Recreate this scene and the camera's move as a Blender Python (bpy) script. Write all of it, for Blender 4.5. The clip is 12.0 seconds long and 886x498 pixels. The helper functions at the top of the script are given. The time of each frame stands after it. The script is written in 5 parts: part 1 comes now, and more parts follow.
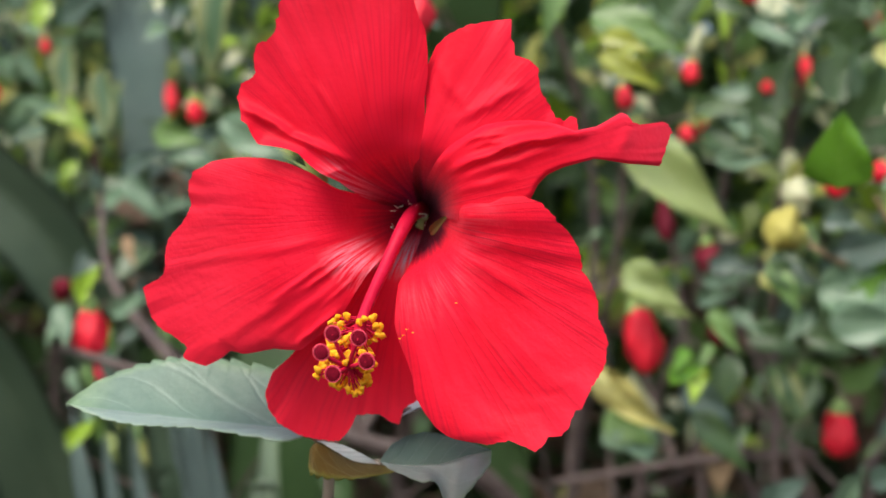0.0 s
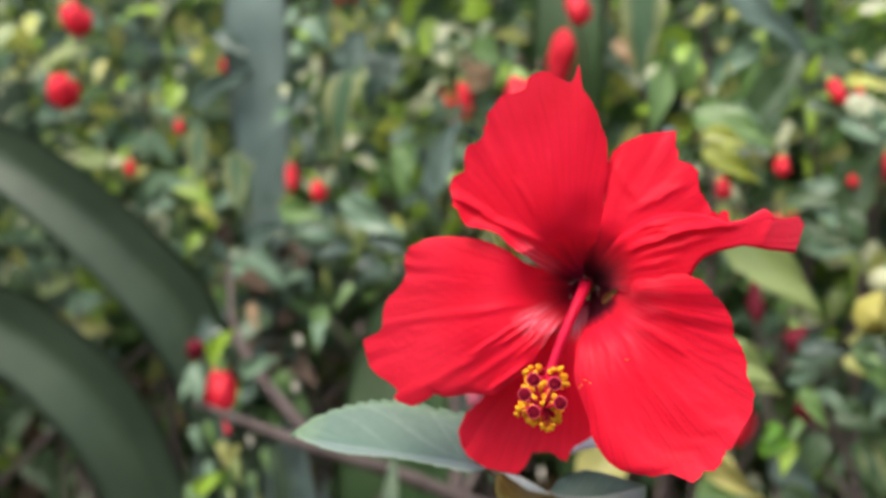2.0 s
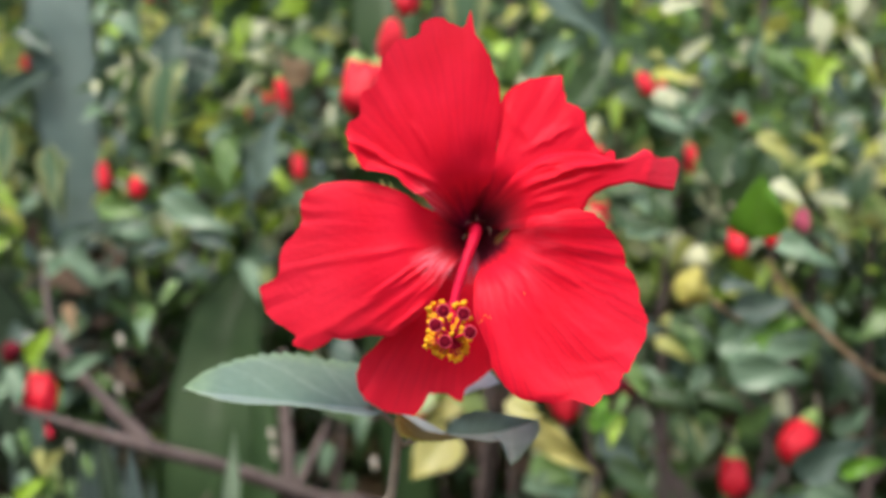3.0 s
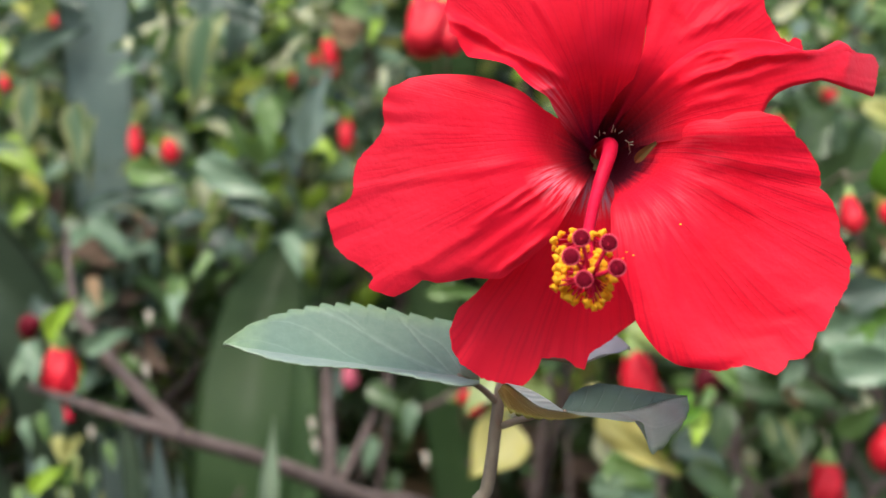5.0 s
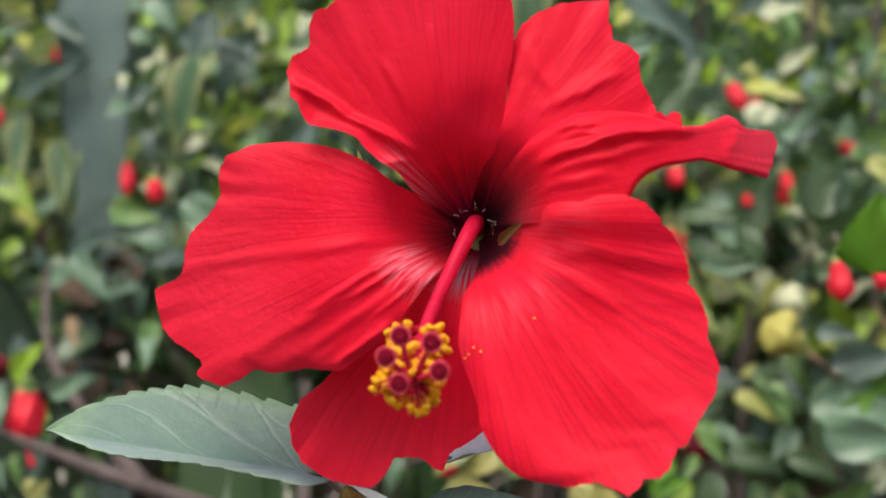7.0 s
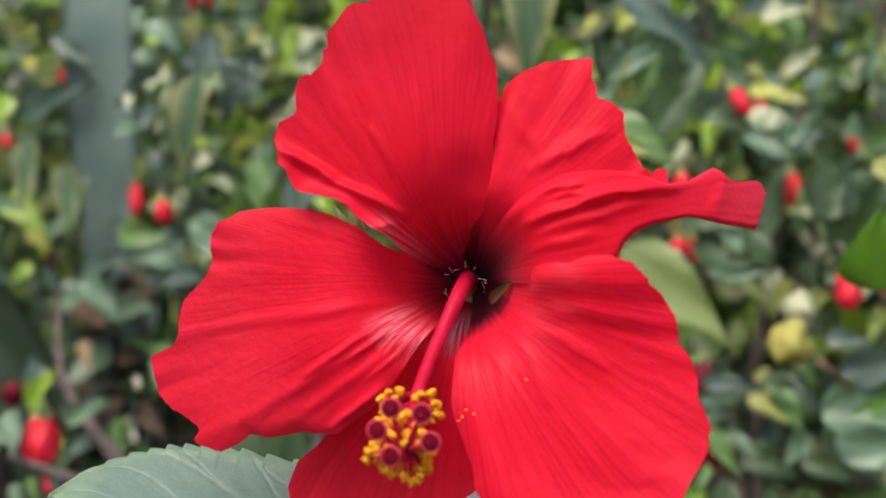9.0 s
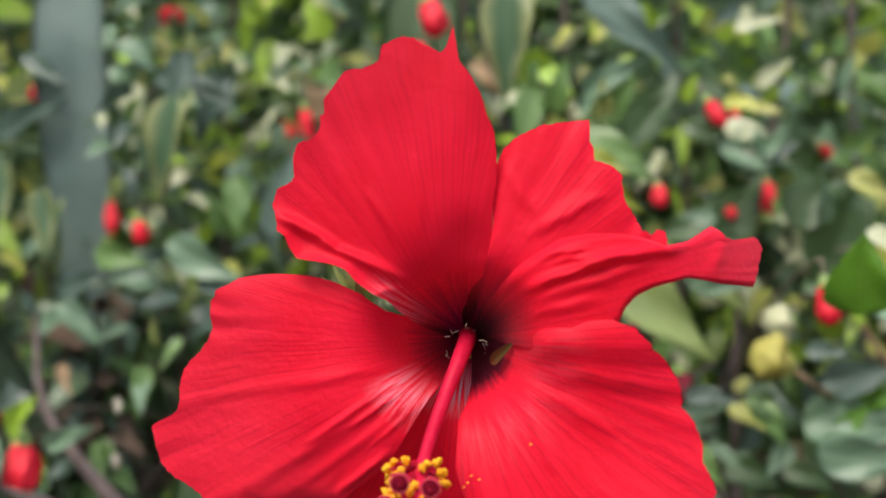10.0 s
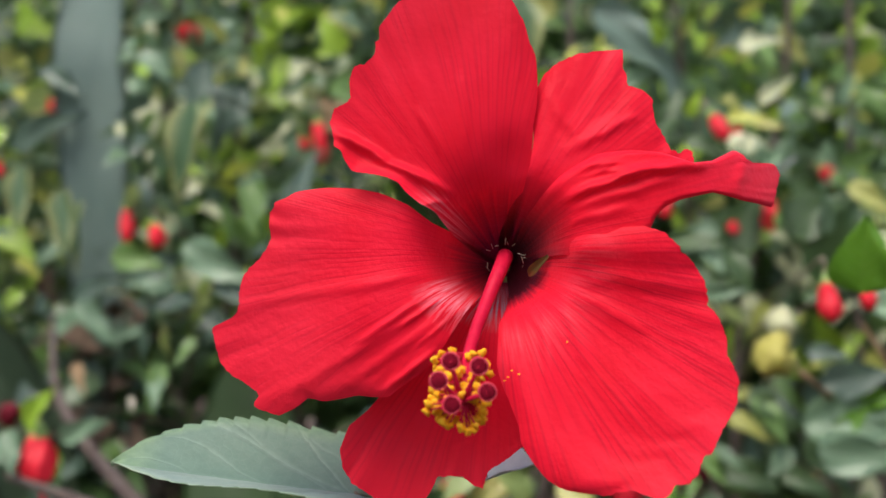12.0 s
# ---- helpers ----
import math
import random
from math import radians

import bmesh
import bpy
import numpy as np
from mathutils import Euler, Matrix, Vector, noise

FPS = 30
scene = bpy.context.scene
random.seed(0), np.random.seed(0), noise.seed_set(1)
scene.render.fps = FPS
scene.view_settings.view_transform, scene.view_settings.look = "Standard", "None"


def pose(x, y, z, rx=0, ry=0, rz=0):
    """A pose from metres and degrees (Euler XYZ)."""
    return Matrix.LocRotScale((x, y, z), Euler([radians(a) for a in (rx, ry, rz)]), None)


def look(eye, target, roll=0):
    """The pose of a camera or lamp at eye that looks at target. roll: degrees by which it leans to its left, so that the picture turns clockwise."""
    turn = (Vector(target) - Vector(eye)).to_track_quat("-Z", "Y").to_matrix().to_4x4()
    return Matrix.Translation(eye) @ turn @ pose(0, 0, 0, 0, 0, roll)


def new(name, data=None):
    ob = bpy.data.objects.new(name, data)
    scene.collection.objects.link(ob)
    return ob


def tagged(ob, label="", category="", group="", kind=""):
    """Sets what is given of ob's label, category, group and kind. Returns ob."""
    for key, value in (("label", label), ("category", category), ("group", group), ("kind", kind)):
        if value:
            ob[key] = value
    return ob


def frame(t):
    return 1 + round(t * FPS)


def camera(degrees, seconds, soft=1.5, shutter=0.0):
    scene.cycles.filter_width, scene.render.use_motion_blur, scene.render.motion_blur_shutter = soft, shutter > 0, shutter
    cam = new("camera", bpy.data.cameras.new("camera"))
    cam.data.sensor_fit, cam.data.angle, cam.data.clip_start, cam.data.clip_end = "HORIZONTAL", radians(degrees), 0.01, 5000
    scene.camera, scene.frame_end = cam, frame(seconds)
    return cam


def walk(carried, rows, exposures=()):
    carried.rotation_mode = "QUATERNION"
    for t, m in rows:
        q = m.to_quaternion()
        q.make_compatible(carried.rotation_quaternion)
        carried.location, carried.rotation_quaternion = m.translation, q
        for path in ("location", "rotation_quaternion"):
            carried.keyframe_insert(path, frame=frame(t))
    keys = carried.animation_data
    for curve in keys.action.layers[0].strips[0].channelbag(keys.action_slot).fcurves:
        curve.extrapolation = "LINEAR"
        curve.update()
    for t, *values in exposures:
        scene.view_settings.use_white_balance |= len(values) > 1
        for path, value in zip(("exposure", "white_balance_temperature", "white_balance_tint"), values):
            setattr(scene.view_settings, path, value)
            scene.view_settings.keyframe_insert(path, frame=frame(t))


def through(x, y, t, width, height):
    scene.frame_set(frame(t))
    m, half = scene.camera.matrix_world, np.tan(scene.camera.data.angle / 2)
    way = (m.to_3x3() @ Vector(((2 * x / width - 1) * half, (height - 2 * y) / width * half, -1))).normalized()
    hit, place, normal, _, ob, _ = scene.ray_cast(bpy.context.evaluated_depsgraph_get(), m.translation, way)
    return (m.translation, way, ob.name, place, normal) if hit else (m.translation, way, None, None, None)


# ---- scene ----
# Camera and its way
cam = camera(40.0, 12.0)
cam.data.dof.use_dof = True
cam.data.dof.focus_distance = 0.298
cam.data.dof.aperture_fstop = 11.5
PATH = [
    (0, (0.06192, -0.31207, 1.00996), (-0.02242, 0.18005, 0.98342), -0.81),
    (0.5, (0.03395, -0.32743, 1.01137), (-0.04439, 0.16619, 0.99723), -0.94),
    (1, (0.02819, -0.33885, 1.00959), (-0.05345, 0.15442, 1.00473), -0.51),
    (1.5, (0.05786, -0.35679, 1.01814), (-0.05255, 0.13083, 1.02439), 0.48),
    (2, (0.03965, -0.38931, 1.00903), (-0.06914, 0.09867, 1.01488), 0.82),
    (2.5, (0.02711, -0.40257, 0.97809), (-0.01056, 0.09587, 0.98965), -0.20),
    (2.7, (0.01677, -0.40302, 0.98588), (-0.00585, 0.09622, 1.00156), -0.46),
    (4.3, (-0.01988, -0.34502, 0.95377), (-0.03714, 0.15464, 0.95962), -1.04),
    (4.5, (-0.02293, -0.33236, 0.96002), (-0.04955, 0.16691, 0.96390), -1.12),
    (5, (-0.02341, -0.30569, 0.96403), (-0.05619, 0.19294, 0.98129), 0.52),
    (5.5, (-0.02101, -0.29142, 0.97129), (-0.06891, 0.20550, 0.99911), 1.03),
    (6, (-0.00888, -0.28162, 0.97310), (-0.06406, 0.21426, 1.00569), 1.45),
    (6.5, (0.01560, -0.27093, 0.97450), (-0.04053, 0.22484, 1.00701), 1.67),
    (7, (0.02226, -0.27241, 0.97853), (-0.03222, 0.22368, 1.00901), 2.29),
    (7.2, (0.03526, -0.27485, 0.98193), (-0.02593, 0.22057, 1.01054), 1.78),
    (8.8, (0.01877, -0.27588, 0.99004), (-0.03911, 0.22001, 1.01732), 1.21),
    (9, (0.02770, -0.27426, 0.99384), (-0.03304, 0.22130, 1.02104), 0.65),
    (9.5, (0.01941, -0.28048, 0.99699), (-0.03336, 0.21589, 1.02596), 0.47),
    (10, (0.02113, -0.27602, 1.00913), (-0.02749, 0.22097, 1.03436), -0.51),
    (10.5, (0.03565, -0.26972, 1.00942), (-0.01628, 0.22686, 1.03609), -0.61),
    (11, (0.03481, -0.28189, 1.00348), (-0.01538, 0.21463, 1.03424), -0.59),
    (11.5, (0.02940, -0.28264, 1.00140), (-0.02051, 0.21382, 1.03351), -0.01),
    (12, (0.01128, -0.29700, 0.97600), (-0.03469, 0.19879, 1.02153), 0.35),
]
EXPOSE = [(0, 0.7), (2.7, 0.68), (4.3, 0.78), (5.0, 0.8), (5.6, 0.74), (6.4, 0.58), (7.2, 0.5), (9, 0.47), (10, 0.52), (12, 0.48)]
walk(cam, [(t, look(eye, target, roll)) for t, eye, target, roll in PATH], EXPOSE)

# World, sun and exposure
SUN_UP, SUN_ROUND = radians(58), radians(200)
world = bpy.data.worlds.new("sky")
scene.world = world
world.use_nodes = True
wn, wl = world.node_tree.nodes, world.node_tree.links
sky = wn.new("ShaderNodeTexSky")
sky.sky_type, sky.sun_disc = "NISHITA", False
sky.sun_elevation, sky.sun_rotation = SUN_UP, SUN_ROUND
sky.dust_density, sky.air_density = 4.0, 1.0
wn["Background"].inputs["Strength"].default_value = 0.15
wl.new(sky.outputs["Color"], wn["Background"].inputs["Color"])
lamp = bpy.data.lights.new("sun", "SUN")
lamp.energy, lamp.angle, lamp.color = 1.5, radians(25), (1.0, 0.96, 0.9)
sun = new("sun", lamp)
way = Vector((math.sin(SUN_ROUND) * math.cos(SUN_UP), math.cos(SUN_ROUND) * math.cos(SUN_UP), math.sin(SUN_UP)))
sun.matrix_world = look(way * 10, (0, 0, 0))
scene.view_settings.exposure = 0.6


# Materials
def surface(name, rough=0.5, spec=0.3):
    m = bpy.data.materials.new(name)
    m.use_nodes = True
    b = m.node_tree.nodes["Principled BSDF"]
    b.inputs["Roughness"].default_value = rough
    b.inputs["Specular IOR Level"].default_value = spec
    return m, m.node_tree.nodes, m.node_tree.links, b


def mixed(n, l, fac, a, b, kind="MIX"):
    x = n.new("ShaderNodeMix")
    x.data_type, x.blend_type = "RGBA", kind
    for socket, v in ((x.inputs[0], fac), (x.inputs[6], a), (x.inputs[7], b)):
        if isinstance(v, (int, float)):
            socket.default_value = v
        elif isinstance(v, tuple):
            socket.default_value = (*v, 1)
        else:
            l.new(v, socket)
    return x.outputs[2]


def fine(n, l, scale, detail=4.0, vector=None, stretch=None):
    t = n.new("ShaderNodeTexNoise")
    t.inputs["Scale"].default_value, t.inputs["Detail"].default_value = scale, detail
    if vector is None:
        vector = n.new("ShaderNodeNewGeometry").outputs["Position"]
    if stretch:
        mp = n.new("ShaderNodeMapping")
        mp.inputs["Scale"].default_value = stretch
        l.new(vector, mp.inputs["Vector"])
        vector = mp.outputs["Vector"]
    l.new(vector, t.inputs["Vector"])
    return t.outputs["Fac"]


def ranged(n, l, v, a, b, c=0.0, d=1.0):
    r = n.new("ShaderNodeMapRange")
    for k, x in ((1, a), (2, b), (3, c), (4, d)):
        r.inputs[k].default_value = x
    l.new(v, r.inputs[0])
    return r.outputs[0]


def sums(n, l, kind, a, b=None):
    x = n.new("ShaderNodeMath")
    x.operation = kind
    for k, v in enumerate((a, b)):
        if v is None:
            continue
        if isinstance(v, (int, float)):
            x.inputs[k].default_value = v
        else:
            l.new(v, x.inputs[k])
    return x.outputs[0]


def bumped(n, l, b, height, strength, distance):
    x = n.new("ShaderNodeBump")
    x.inputs["Strength"].default_value, x.inputs["Distance"].default_value = strength, distance
    l.new(height, x.inputs["Height"])
    l.new(x.outputs["Normal"], b.inputs["Normal"])


def thin(m, n, l, b, colour, share):
    """Light that comes through a thin petal or leaf."""
    t = n.new("ShaderNodeBsdfTranslucent")
    mix = n.new("ShaderNodeMixShader")
    mix.inputs[0].default_value = share
    if isinstance(colour, tuple):
        t.inputs["Color"].default_value = (*colour, 1)
    else:
        l.new(colour, t.inputs["Color"])
    l.new(b.outputs[0], mix.inputs[1])
    l.new(t.outputs[0], mix.inputs[2])
    l.new(mix.outputs[0], n["Material Output"].inputs["Surface"])


def petal_material(name, streaks=0.0, since=0.0, until=9.0, far=0.4, streak_tint=(0.55, 0.42, 0.47), throat=(0.08, 0.24), veined=0.2):
    m, n, l, b = surface(name, 0.5, 0.14)
    uv = n.new("ShaderNodeUVMap").outputs[0]
    split = n.new("ShaderNodeSeparateXYZ")
    l.new(uv, split.inputs[0])
    veins = fine(n, l, 1.0, 2.0, uv, (13.0, 1.5, 1.0))
    sway = sums(n, l, "MULTIPLY", fine(n, l, 1.0, 3.0, uv, (4.5, 1.7, 1.0)), 1.5)
    faint = fine(n, l, 1.0, 3.0, uv, (9.0, 2.4, 1.0))

    def fan(count, width, shift):
        at = sums(n, l, "FRACT", sums(n, l, "ADD", sums(n, l, "ADD", sums(n, l, "MULTIPLY", split.outputs["X"], count), sway), shift))
        return ranged(n, l, sums(n, l, "ABSOLUTE", sums(n, l, "SUBTRACT", at, 0.5)), 0.0, width, 1.0, 0.0)

    outer = ranged(n, l, split.outputs["Y"], 0.4, 0.6)
    line = sums(n, l, "MULTIPLY", fan(23.0, 0.19, 0.0), ranged(n, l, faint, 0.38, 0.64, 0.15, 1.0))
    twig = sums(n, l, "MULTIPLY", sums(n, l, "MULTIPLY", fan(45.0, 0.2, 0.3), outer), ranged(n, l, faint, 0.45, 0.62, 0.0, 0.8))
    lines = sums(n, l, "MAXIMUM", line, twig)
    cloud = fine(n, l, 60.0, 3.0)
    base = mixed(n, l, ranged(n, l, cloud, 0.3, 0.7), (0.84, 0.004, 0.024), (0.92, 0.009, 0.04))
    base = mixed(n, l, sums(n, l, "MULTIPLY", lines, veined), base, (0.36, 0.001, 0.014))
    base = mixed(n, l, ranged(n, l, split.outputs["Y"], 0.7, 1.0, 0.0, 0.22), base, (0.92, 0.05, 0.09))
    ragged = sums(n, l, "ADD", split.outputs["Y"], sums(n, l, "MULTIPLY", sums(n, l, "SUBTRACT", veins, 0.5), 1.3 * min(0.12, throat[1] - throat[0])))
    # maroon throat pigment; a sharp range also paints the shade of the pocket
    base = mixed(n, l, ranged(n, l, ragged, *throat, 1.0, 0.0), base, (0.09, 0.0006, 0.013))
    # pale streaks near the base; on the folds they paint highlights into the colour
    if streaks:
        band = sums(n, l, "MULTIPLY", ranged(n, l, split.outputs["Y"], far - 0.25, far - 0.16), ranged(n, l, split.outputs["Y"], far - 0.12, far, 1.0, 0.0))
        streak_grain = fine(n, l, 1.0, 4.0, uv, (42.0, 6.0, 1.0))
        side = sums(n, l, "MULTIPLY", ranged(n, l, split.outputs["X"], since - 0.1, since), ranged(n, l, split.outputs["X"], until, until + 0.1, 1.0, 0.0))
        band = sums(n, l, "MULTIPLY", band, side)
        base = mixed(n, l, sums(n, l, "MULTIPLY", sums(n, l, "MULTIPLY", band, ranged(n, l, streak_grain, 0.42, 0.62)), streaks), base, streak_tint)
    l.new(base, b.inputs["Base Color"])
    b.inputs["Sheen Weight"].default_value = 0.15
    b.inputs["Sheen Tint"].default_value = (1.0, 0.5, 0.6, 1)
    crinkle = fine(n, l, 620.0, 6.0)
    pleat = fine(n, l, 1.0, 4.0, uv, (20.0, 12.0, 1.0))
    relief = sums(n, l, "SUBTRACT", sums(n, l, "ADD", crinkle, sums(n, l, "MULTIPLY", pleat, 0.6)), sums(n, l, "MULTIPLY", lines, 0.25))
    bumped(n, l, b, relief, 0.3, 0.0006)
    thin(m, n, l, b, base, 0.24)
    return m


def leaf_material(name, dark, light, vein, rough=0.33, through=0.25, gloss=0.6, relief=0.6, tip=None, ribs_in=7.0, slant=0.33):
    m, n, l, b = surface(name, rough, gloss)
    uv = n.new("ShaderNodeUVMap").outputs[0]
    split = n.new("ShaderNodeSeparateXYZ")
    l.new(uv, split.inputs[0])
    side = sums(n, l, "ABSOLUTE", split.outputs["X"])
    wander = sums(n, l, "MULTIPLY", fine(n, l, 1.0, 3.0, uv, (2.2, 4.0, 1.0)), 0.1 if tip else 0.0)
    along = sums(n, l, "ADD", sums(n, l, "SUBTRACT", split.outputs["Y"], sums(n, l, "MULTIPLY", side, slant)), wander)
    rib = sums(n, l, "ABSOLUTE", sums(n, l, "SUBTRACT", sums(n, l, "FRACT", sums(n, l, "MULTIPLY", along, ribs_in)), 0.5))
    ribs = ranged(n, l, rib, 0.0, 0.07, 1.0, 0.0)
    middle = ranged(n, l, side, 0.0, 0.05, 1.0, 0.0)
    net = sums(n, l, "MAXIMUM", middle, sums(n, l, "MULTIPLY", ribs, 0.7))
    if tip:
        for steep in (1.5, 3.6):
            bow = sums(n, l, "SUBTRACT", sums(n, l, "ADD", side, wander), sums(n, l, "MULTIPLY", split.outputs["Y"], steep))
            net = sums(n, l, "MAXIMUM", net, ranged(n, l, sums(n, l, "ABSOLUTE", bow), 0.0, 0.06, 1.0, 0.0))
    tone = n.new("ShaderNodeObjectInfo").outputs["Random"]
    island = n.new("ShaderNodeNewGeometry").outputs["Random Per Island"]
    blend = sums(n, l, "FRACT", sums(n, l, "ADD", tone, island))
    cloud = fine(n, l, 70.0, 4.0)
    base = mixed(n, l, sums(n, l, "MULTIPLY_ADD", blend, 0.6), dark, light)
    base = mixed(n, l, sums(n, l, "MULTIPLY", ranged(n, l, cloud, 0.35, 0.7), 0.5), base, light)
    base = mixed(n, l, sums(n, l, "MULTIPLY", net, 0.42 if tip else 0.55), base, vein)
    if tip:
        base = mixed(n, l, ranged(n, l, split.outputs["Y"], 0.8, 1.0, 0.0, 0.8), base, tip)
        base = mixed(n, l, ranged(n, l, side, 0.8, 1.0, 0.0, 0.6), base, tip)
        cell = n.new("ShaderNodeTexVoronoi")
        cell.feature = "DISTANCE_TO_EDGE"
        cell.inputs["Scale"].default_value = 480.0
        l.new(n.new("ShaderNodeNewGeometry").outputs["Position"], cell.inputs["Vector"])
        mesh = ranged(n, l, cell.outputs["Distance"], 0.0, 0.09, 1.0, 0.0)
        base = mixed(n, l, sums(n, l, "MULTIPLY", mesh, 0.1), base, vein)
        base = mixed(n, l, sums(n, l, "MULTIPLY", ranged(n, l, fine(n, l, 420.0, 4.0), 0.4, 0.7), 0.3), base, dark)
        net = sums(n, l, "MAXIMUM", net, sums(n, l, "MULTIPLY", mesh, 0.14))
    l.new(base, b.inputs["Base Color"])
    bumped(n, l, b, sums(n, l, "SUBTRACT", cloud, sums(n, l, "MULTIPLY", net, 0.24 if tip else 0.4)), relief, 0.0012)
    thin(m, n, l, b, base, through)
    return m


def plain_material(name, a, c, scale, rough=0.6, spec=0.3, bump=0.3, depth=0.001, through=0.0):
    m, n, l, b = surface(name, rough, spec)
    cloud = fine(n, l, scale, 5.0)
    base = mixed(n, l, ranged(n, l, cloud, 0.3, 0.7), a, c)
    l.new(base, b.inputs["Base Color"])
    bumped(n, l, b, cloud, bump, depth)
    if through:
        thin(m, n, l, b, base, through)
    return m


RED = petal_material("red_petal", throat=(0.1, 0.3))
# lower petal: its sharp throat edge darkens the colour for the shaded pocket
LOWRED = petal_material("red_petal_with_shaded_throat", 0.1, 0.0, 9.0, 0.46, (0.9, 0.3, 0.38), (0.15, 0.2), 0.4)
# left and top petals: pinkish streaks painted as highlights on their folds
LEFTGLINT = petal_material("red_petal_with_painted_low_glint", 0.85, 2.2, 9.0, 0.46, (0.95, 0.32, 0.4))
TOPGLINT = petal_material("red_petal_with_painted_fold_glint", 0.6, 0.0, 0.46, 0.38, (0.95, 0.26, 0.33))
REDSTREAK = petal_material("red_petal_with_pale_streaked_base", 0.9, 0.0, 9.0, 0.36, (0.42, 0.36, 0.43), veined=0.3)
COLUMN = plain_material("pink_red_column", (0.47, 0.003, 0.03), (0.62, 0.013, 0.055), 300, 0.5, 0.15, 0.2, 0.0001)
STIGMA = plain_material("velvet_stigma", (0.11, 0.001, 0.007), (0.19, 0.004, 0.018), 900, 0.9, 0.1, 0.4, 0.0001)
RIM = plain_material("pink_stigma_rim", (0.62, 0.02, 0.06), (0.75, 0.09, 0.13), 900, 0.6, 0.2, 0.2, 0.0001)
POLLEN = plain_material("yellow_pollen", (1.0, 0.43, 0.01), (1.0, 0.64, 0.05), 700, 0.85, 0.1, 0.5, 0.0001, 0.3)
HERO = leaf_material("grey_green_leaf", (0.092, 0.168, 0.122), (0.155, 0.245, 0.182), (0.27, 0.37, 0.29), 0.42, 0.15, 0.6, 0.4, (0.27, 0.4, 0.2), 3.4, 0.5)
# two paler leaf greens with the sky's reflection mixed into the colour
SKYSHEEN = leaf_material("leaf_with_sky_sheen", (0.18, 0.26, 0.21), (0.28, 0.36, 0.31), (0.4, 0.48, 0.43), 0.42, 0.15, 0.6, 0.4, (0.3, 0.42, 0.24), 4.6, 0.55)
FOLDSHEEN = leaf_material("folded_face_with_sky_sheen", (0.3, 0.36, 0.32), (0.42, 0.48, 0.44), (0.5, 0.56, 0.52), 0.42, 0.15, 0.6, 0.4, (0.3, 0.42, 0.24), 3.4, 0.5)
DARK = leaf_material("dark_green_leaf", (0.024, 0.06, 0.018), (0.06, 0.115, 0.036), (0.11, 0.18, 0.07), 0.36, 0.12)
GREEN = leaf_material("green_leaf", (0.07, 0.15, 0.03), (0.15, 0.27, 0.07), (0.2, 0.32, 0.1))
BRIGHT = leaf_material("bright_green_leaf", (0.2, 0.4, 0.02), (0.4, 0.6, 0.06), (0.35, 0.5, 0.1))
BLUE = leaf_material("soft_green_leaf", (0.09, 0.17, 0.1), (0.2, 0.32, 0.19), (0.27, 0.38, 0.24))
PALE = leaf_material("yellowish_leaf", (0.3, 0.37, 0.08), (0.5, 0.5, 0.16), (0.3, 0.36, 0.1))
CREAM = leaf_material("cream_leaf", (0.5, 0.56, 0.3), (0.66, 0.7, 0.45), (0.3, 0.4, 0.15))
def variegated():
    m, n, l, b = surface("cream_edged_leaf", 0.45, 0.4)
    split = n.new("ShaderNodeSeparateXYZ")
    l.new(n.new("ShaderNodeUVMap").outputs[0], split.inputs[0])
    side = sums(n, l, "ABSOLUTE", split.outputs["X"])
    cloud = fine(n, l, 45.0, 3.0)
    edge = sums(n, l, "ADD", side, sums(n, l, "MULTIPLY", sums(n, l, "SUBTRACT", cloud, 0.5), 0.9))
    base = mixed(n, l, ranged(n, l, edge, 0.4, 0.95), (0.07, 0.14, 0.06), (0.34, 0.37, 0.15))
    l.new(base, b.inputs["Base Color"])
    bumped(n, l, b, cloud, 0.4, 0.001)
    thin(m, n, l, b, base, 0.25)
    return m


VARI = variegated()
VIVID = leaf_material("vivid_green_leaf", (0.06, 0.2, 0.008), (0.13, 0.3, 0.02), (0.16, 0.3, 0.04))
PALEGREEN = leaf_material("light_yellow_green_leaf", (0.2, 0.3, 0.08), (0.32, 0.4, 0.13), (0.4, 0.46, 0.18))
YELLOW = leaf_material("yellowing_leaf", (0.34, 0.36, 0.08), (0.5, 0.46, 0.14), (0.3, 0.36, 0.1))
OLIVE = leaf_material("olive_leaf", (0.16, 0.22, 0.015), (0.28, 0.32, 0.03), (0.25, 0.3, 0.06))
LIMEL = leaf_material("lime_leaf", (0.45, 0.5, 0.08), (0.6, 0.62, 0.14), (0.4, 0.5, 0.12))
DARKBLUE = leaf_material("dark_bluish_leaf", (0.043, 0.08, 0.056), (0.086, 0.142, 0.103), (0.14, 0.2, 0.15))
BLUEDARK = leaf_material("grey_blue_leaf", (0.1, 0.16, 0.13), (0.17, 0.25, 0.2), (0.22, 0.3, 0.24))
WHITE = plain_material("faded_cream_petal", (0.36, 0.33, 0.26), (0.52, 0.49, 0.41), 90, 0.6, 0.2, 0.4, 0.001, 0.2)
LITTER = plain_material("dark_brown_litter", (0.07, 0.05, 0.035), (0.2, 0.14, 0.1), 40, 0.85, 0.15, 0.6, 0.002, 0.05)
DRY = plain_material("dry_brown_leaf", (0.2, 0.13, 0.07), (0.42, 0.3, 0.18), 60, 0.8, 0.15, 0.6, 0.002, 0.1)
YELLOWBUD = plain_material("yellow_bud", (0.42, 0.39, 0.07), (0.6, 0.54, 0.16), 90, 0.55, 0.25, 0.3, 0.001, 0.2)
PALEBUD = plain_material("pale_bud", (0.5, 0.53, 0.28), (0.66, 0.67, 0.42), 90, 0.55, 0.25, 0.3, 0.001, 0.2)
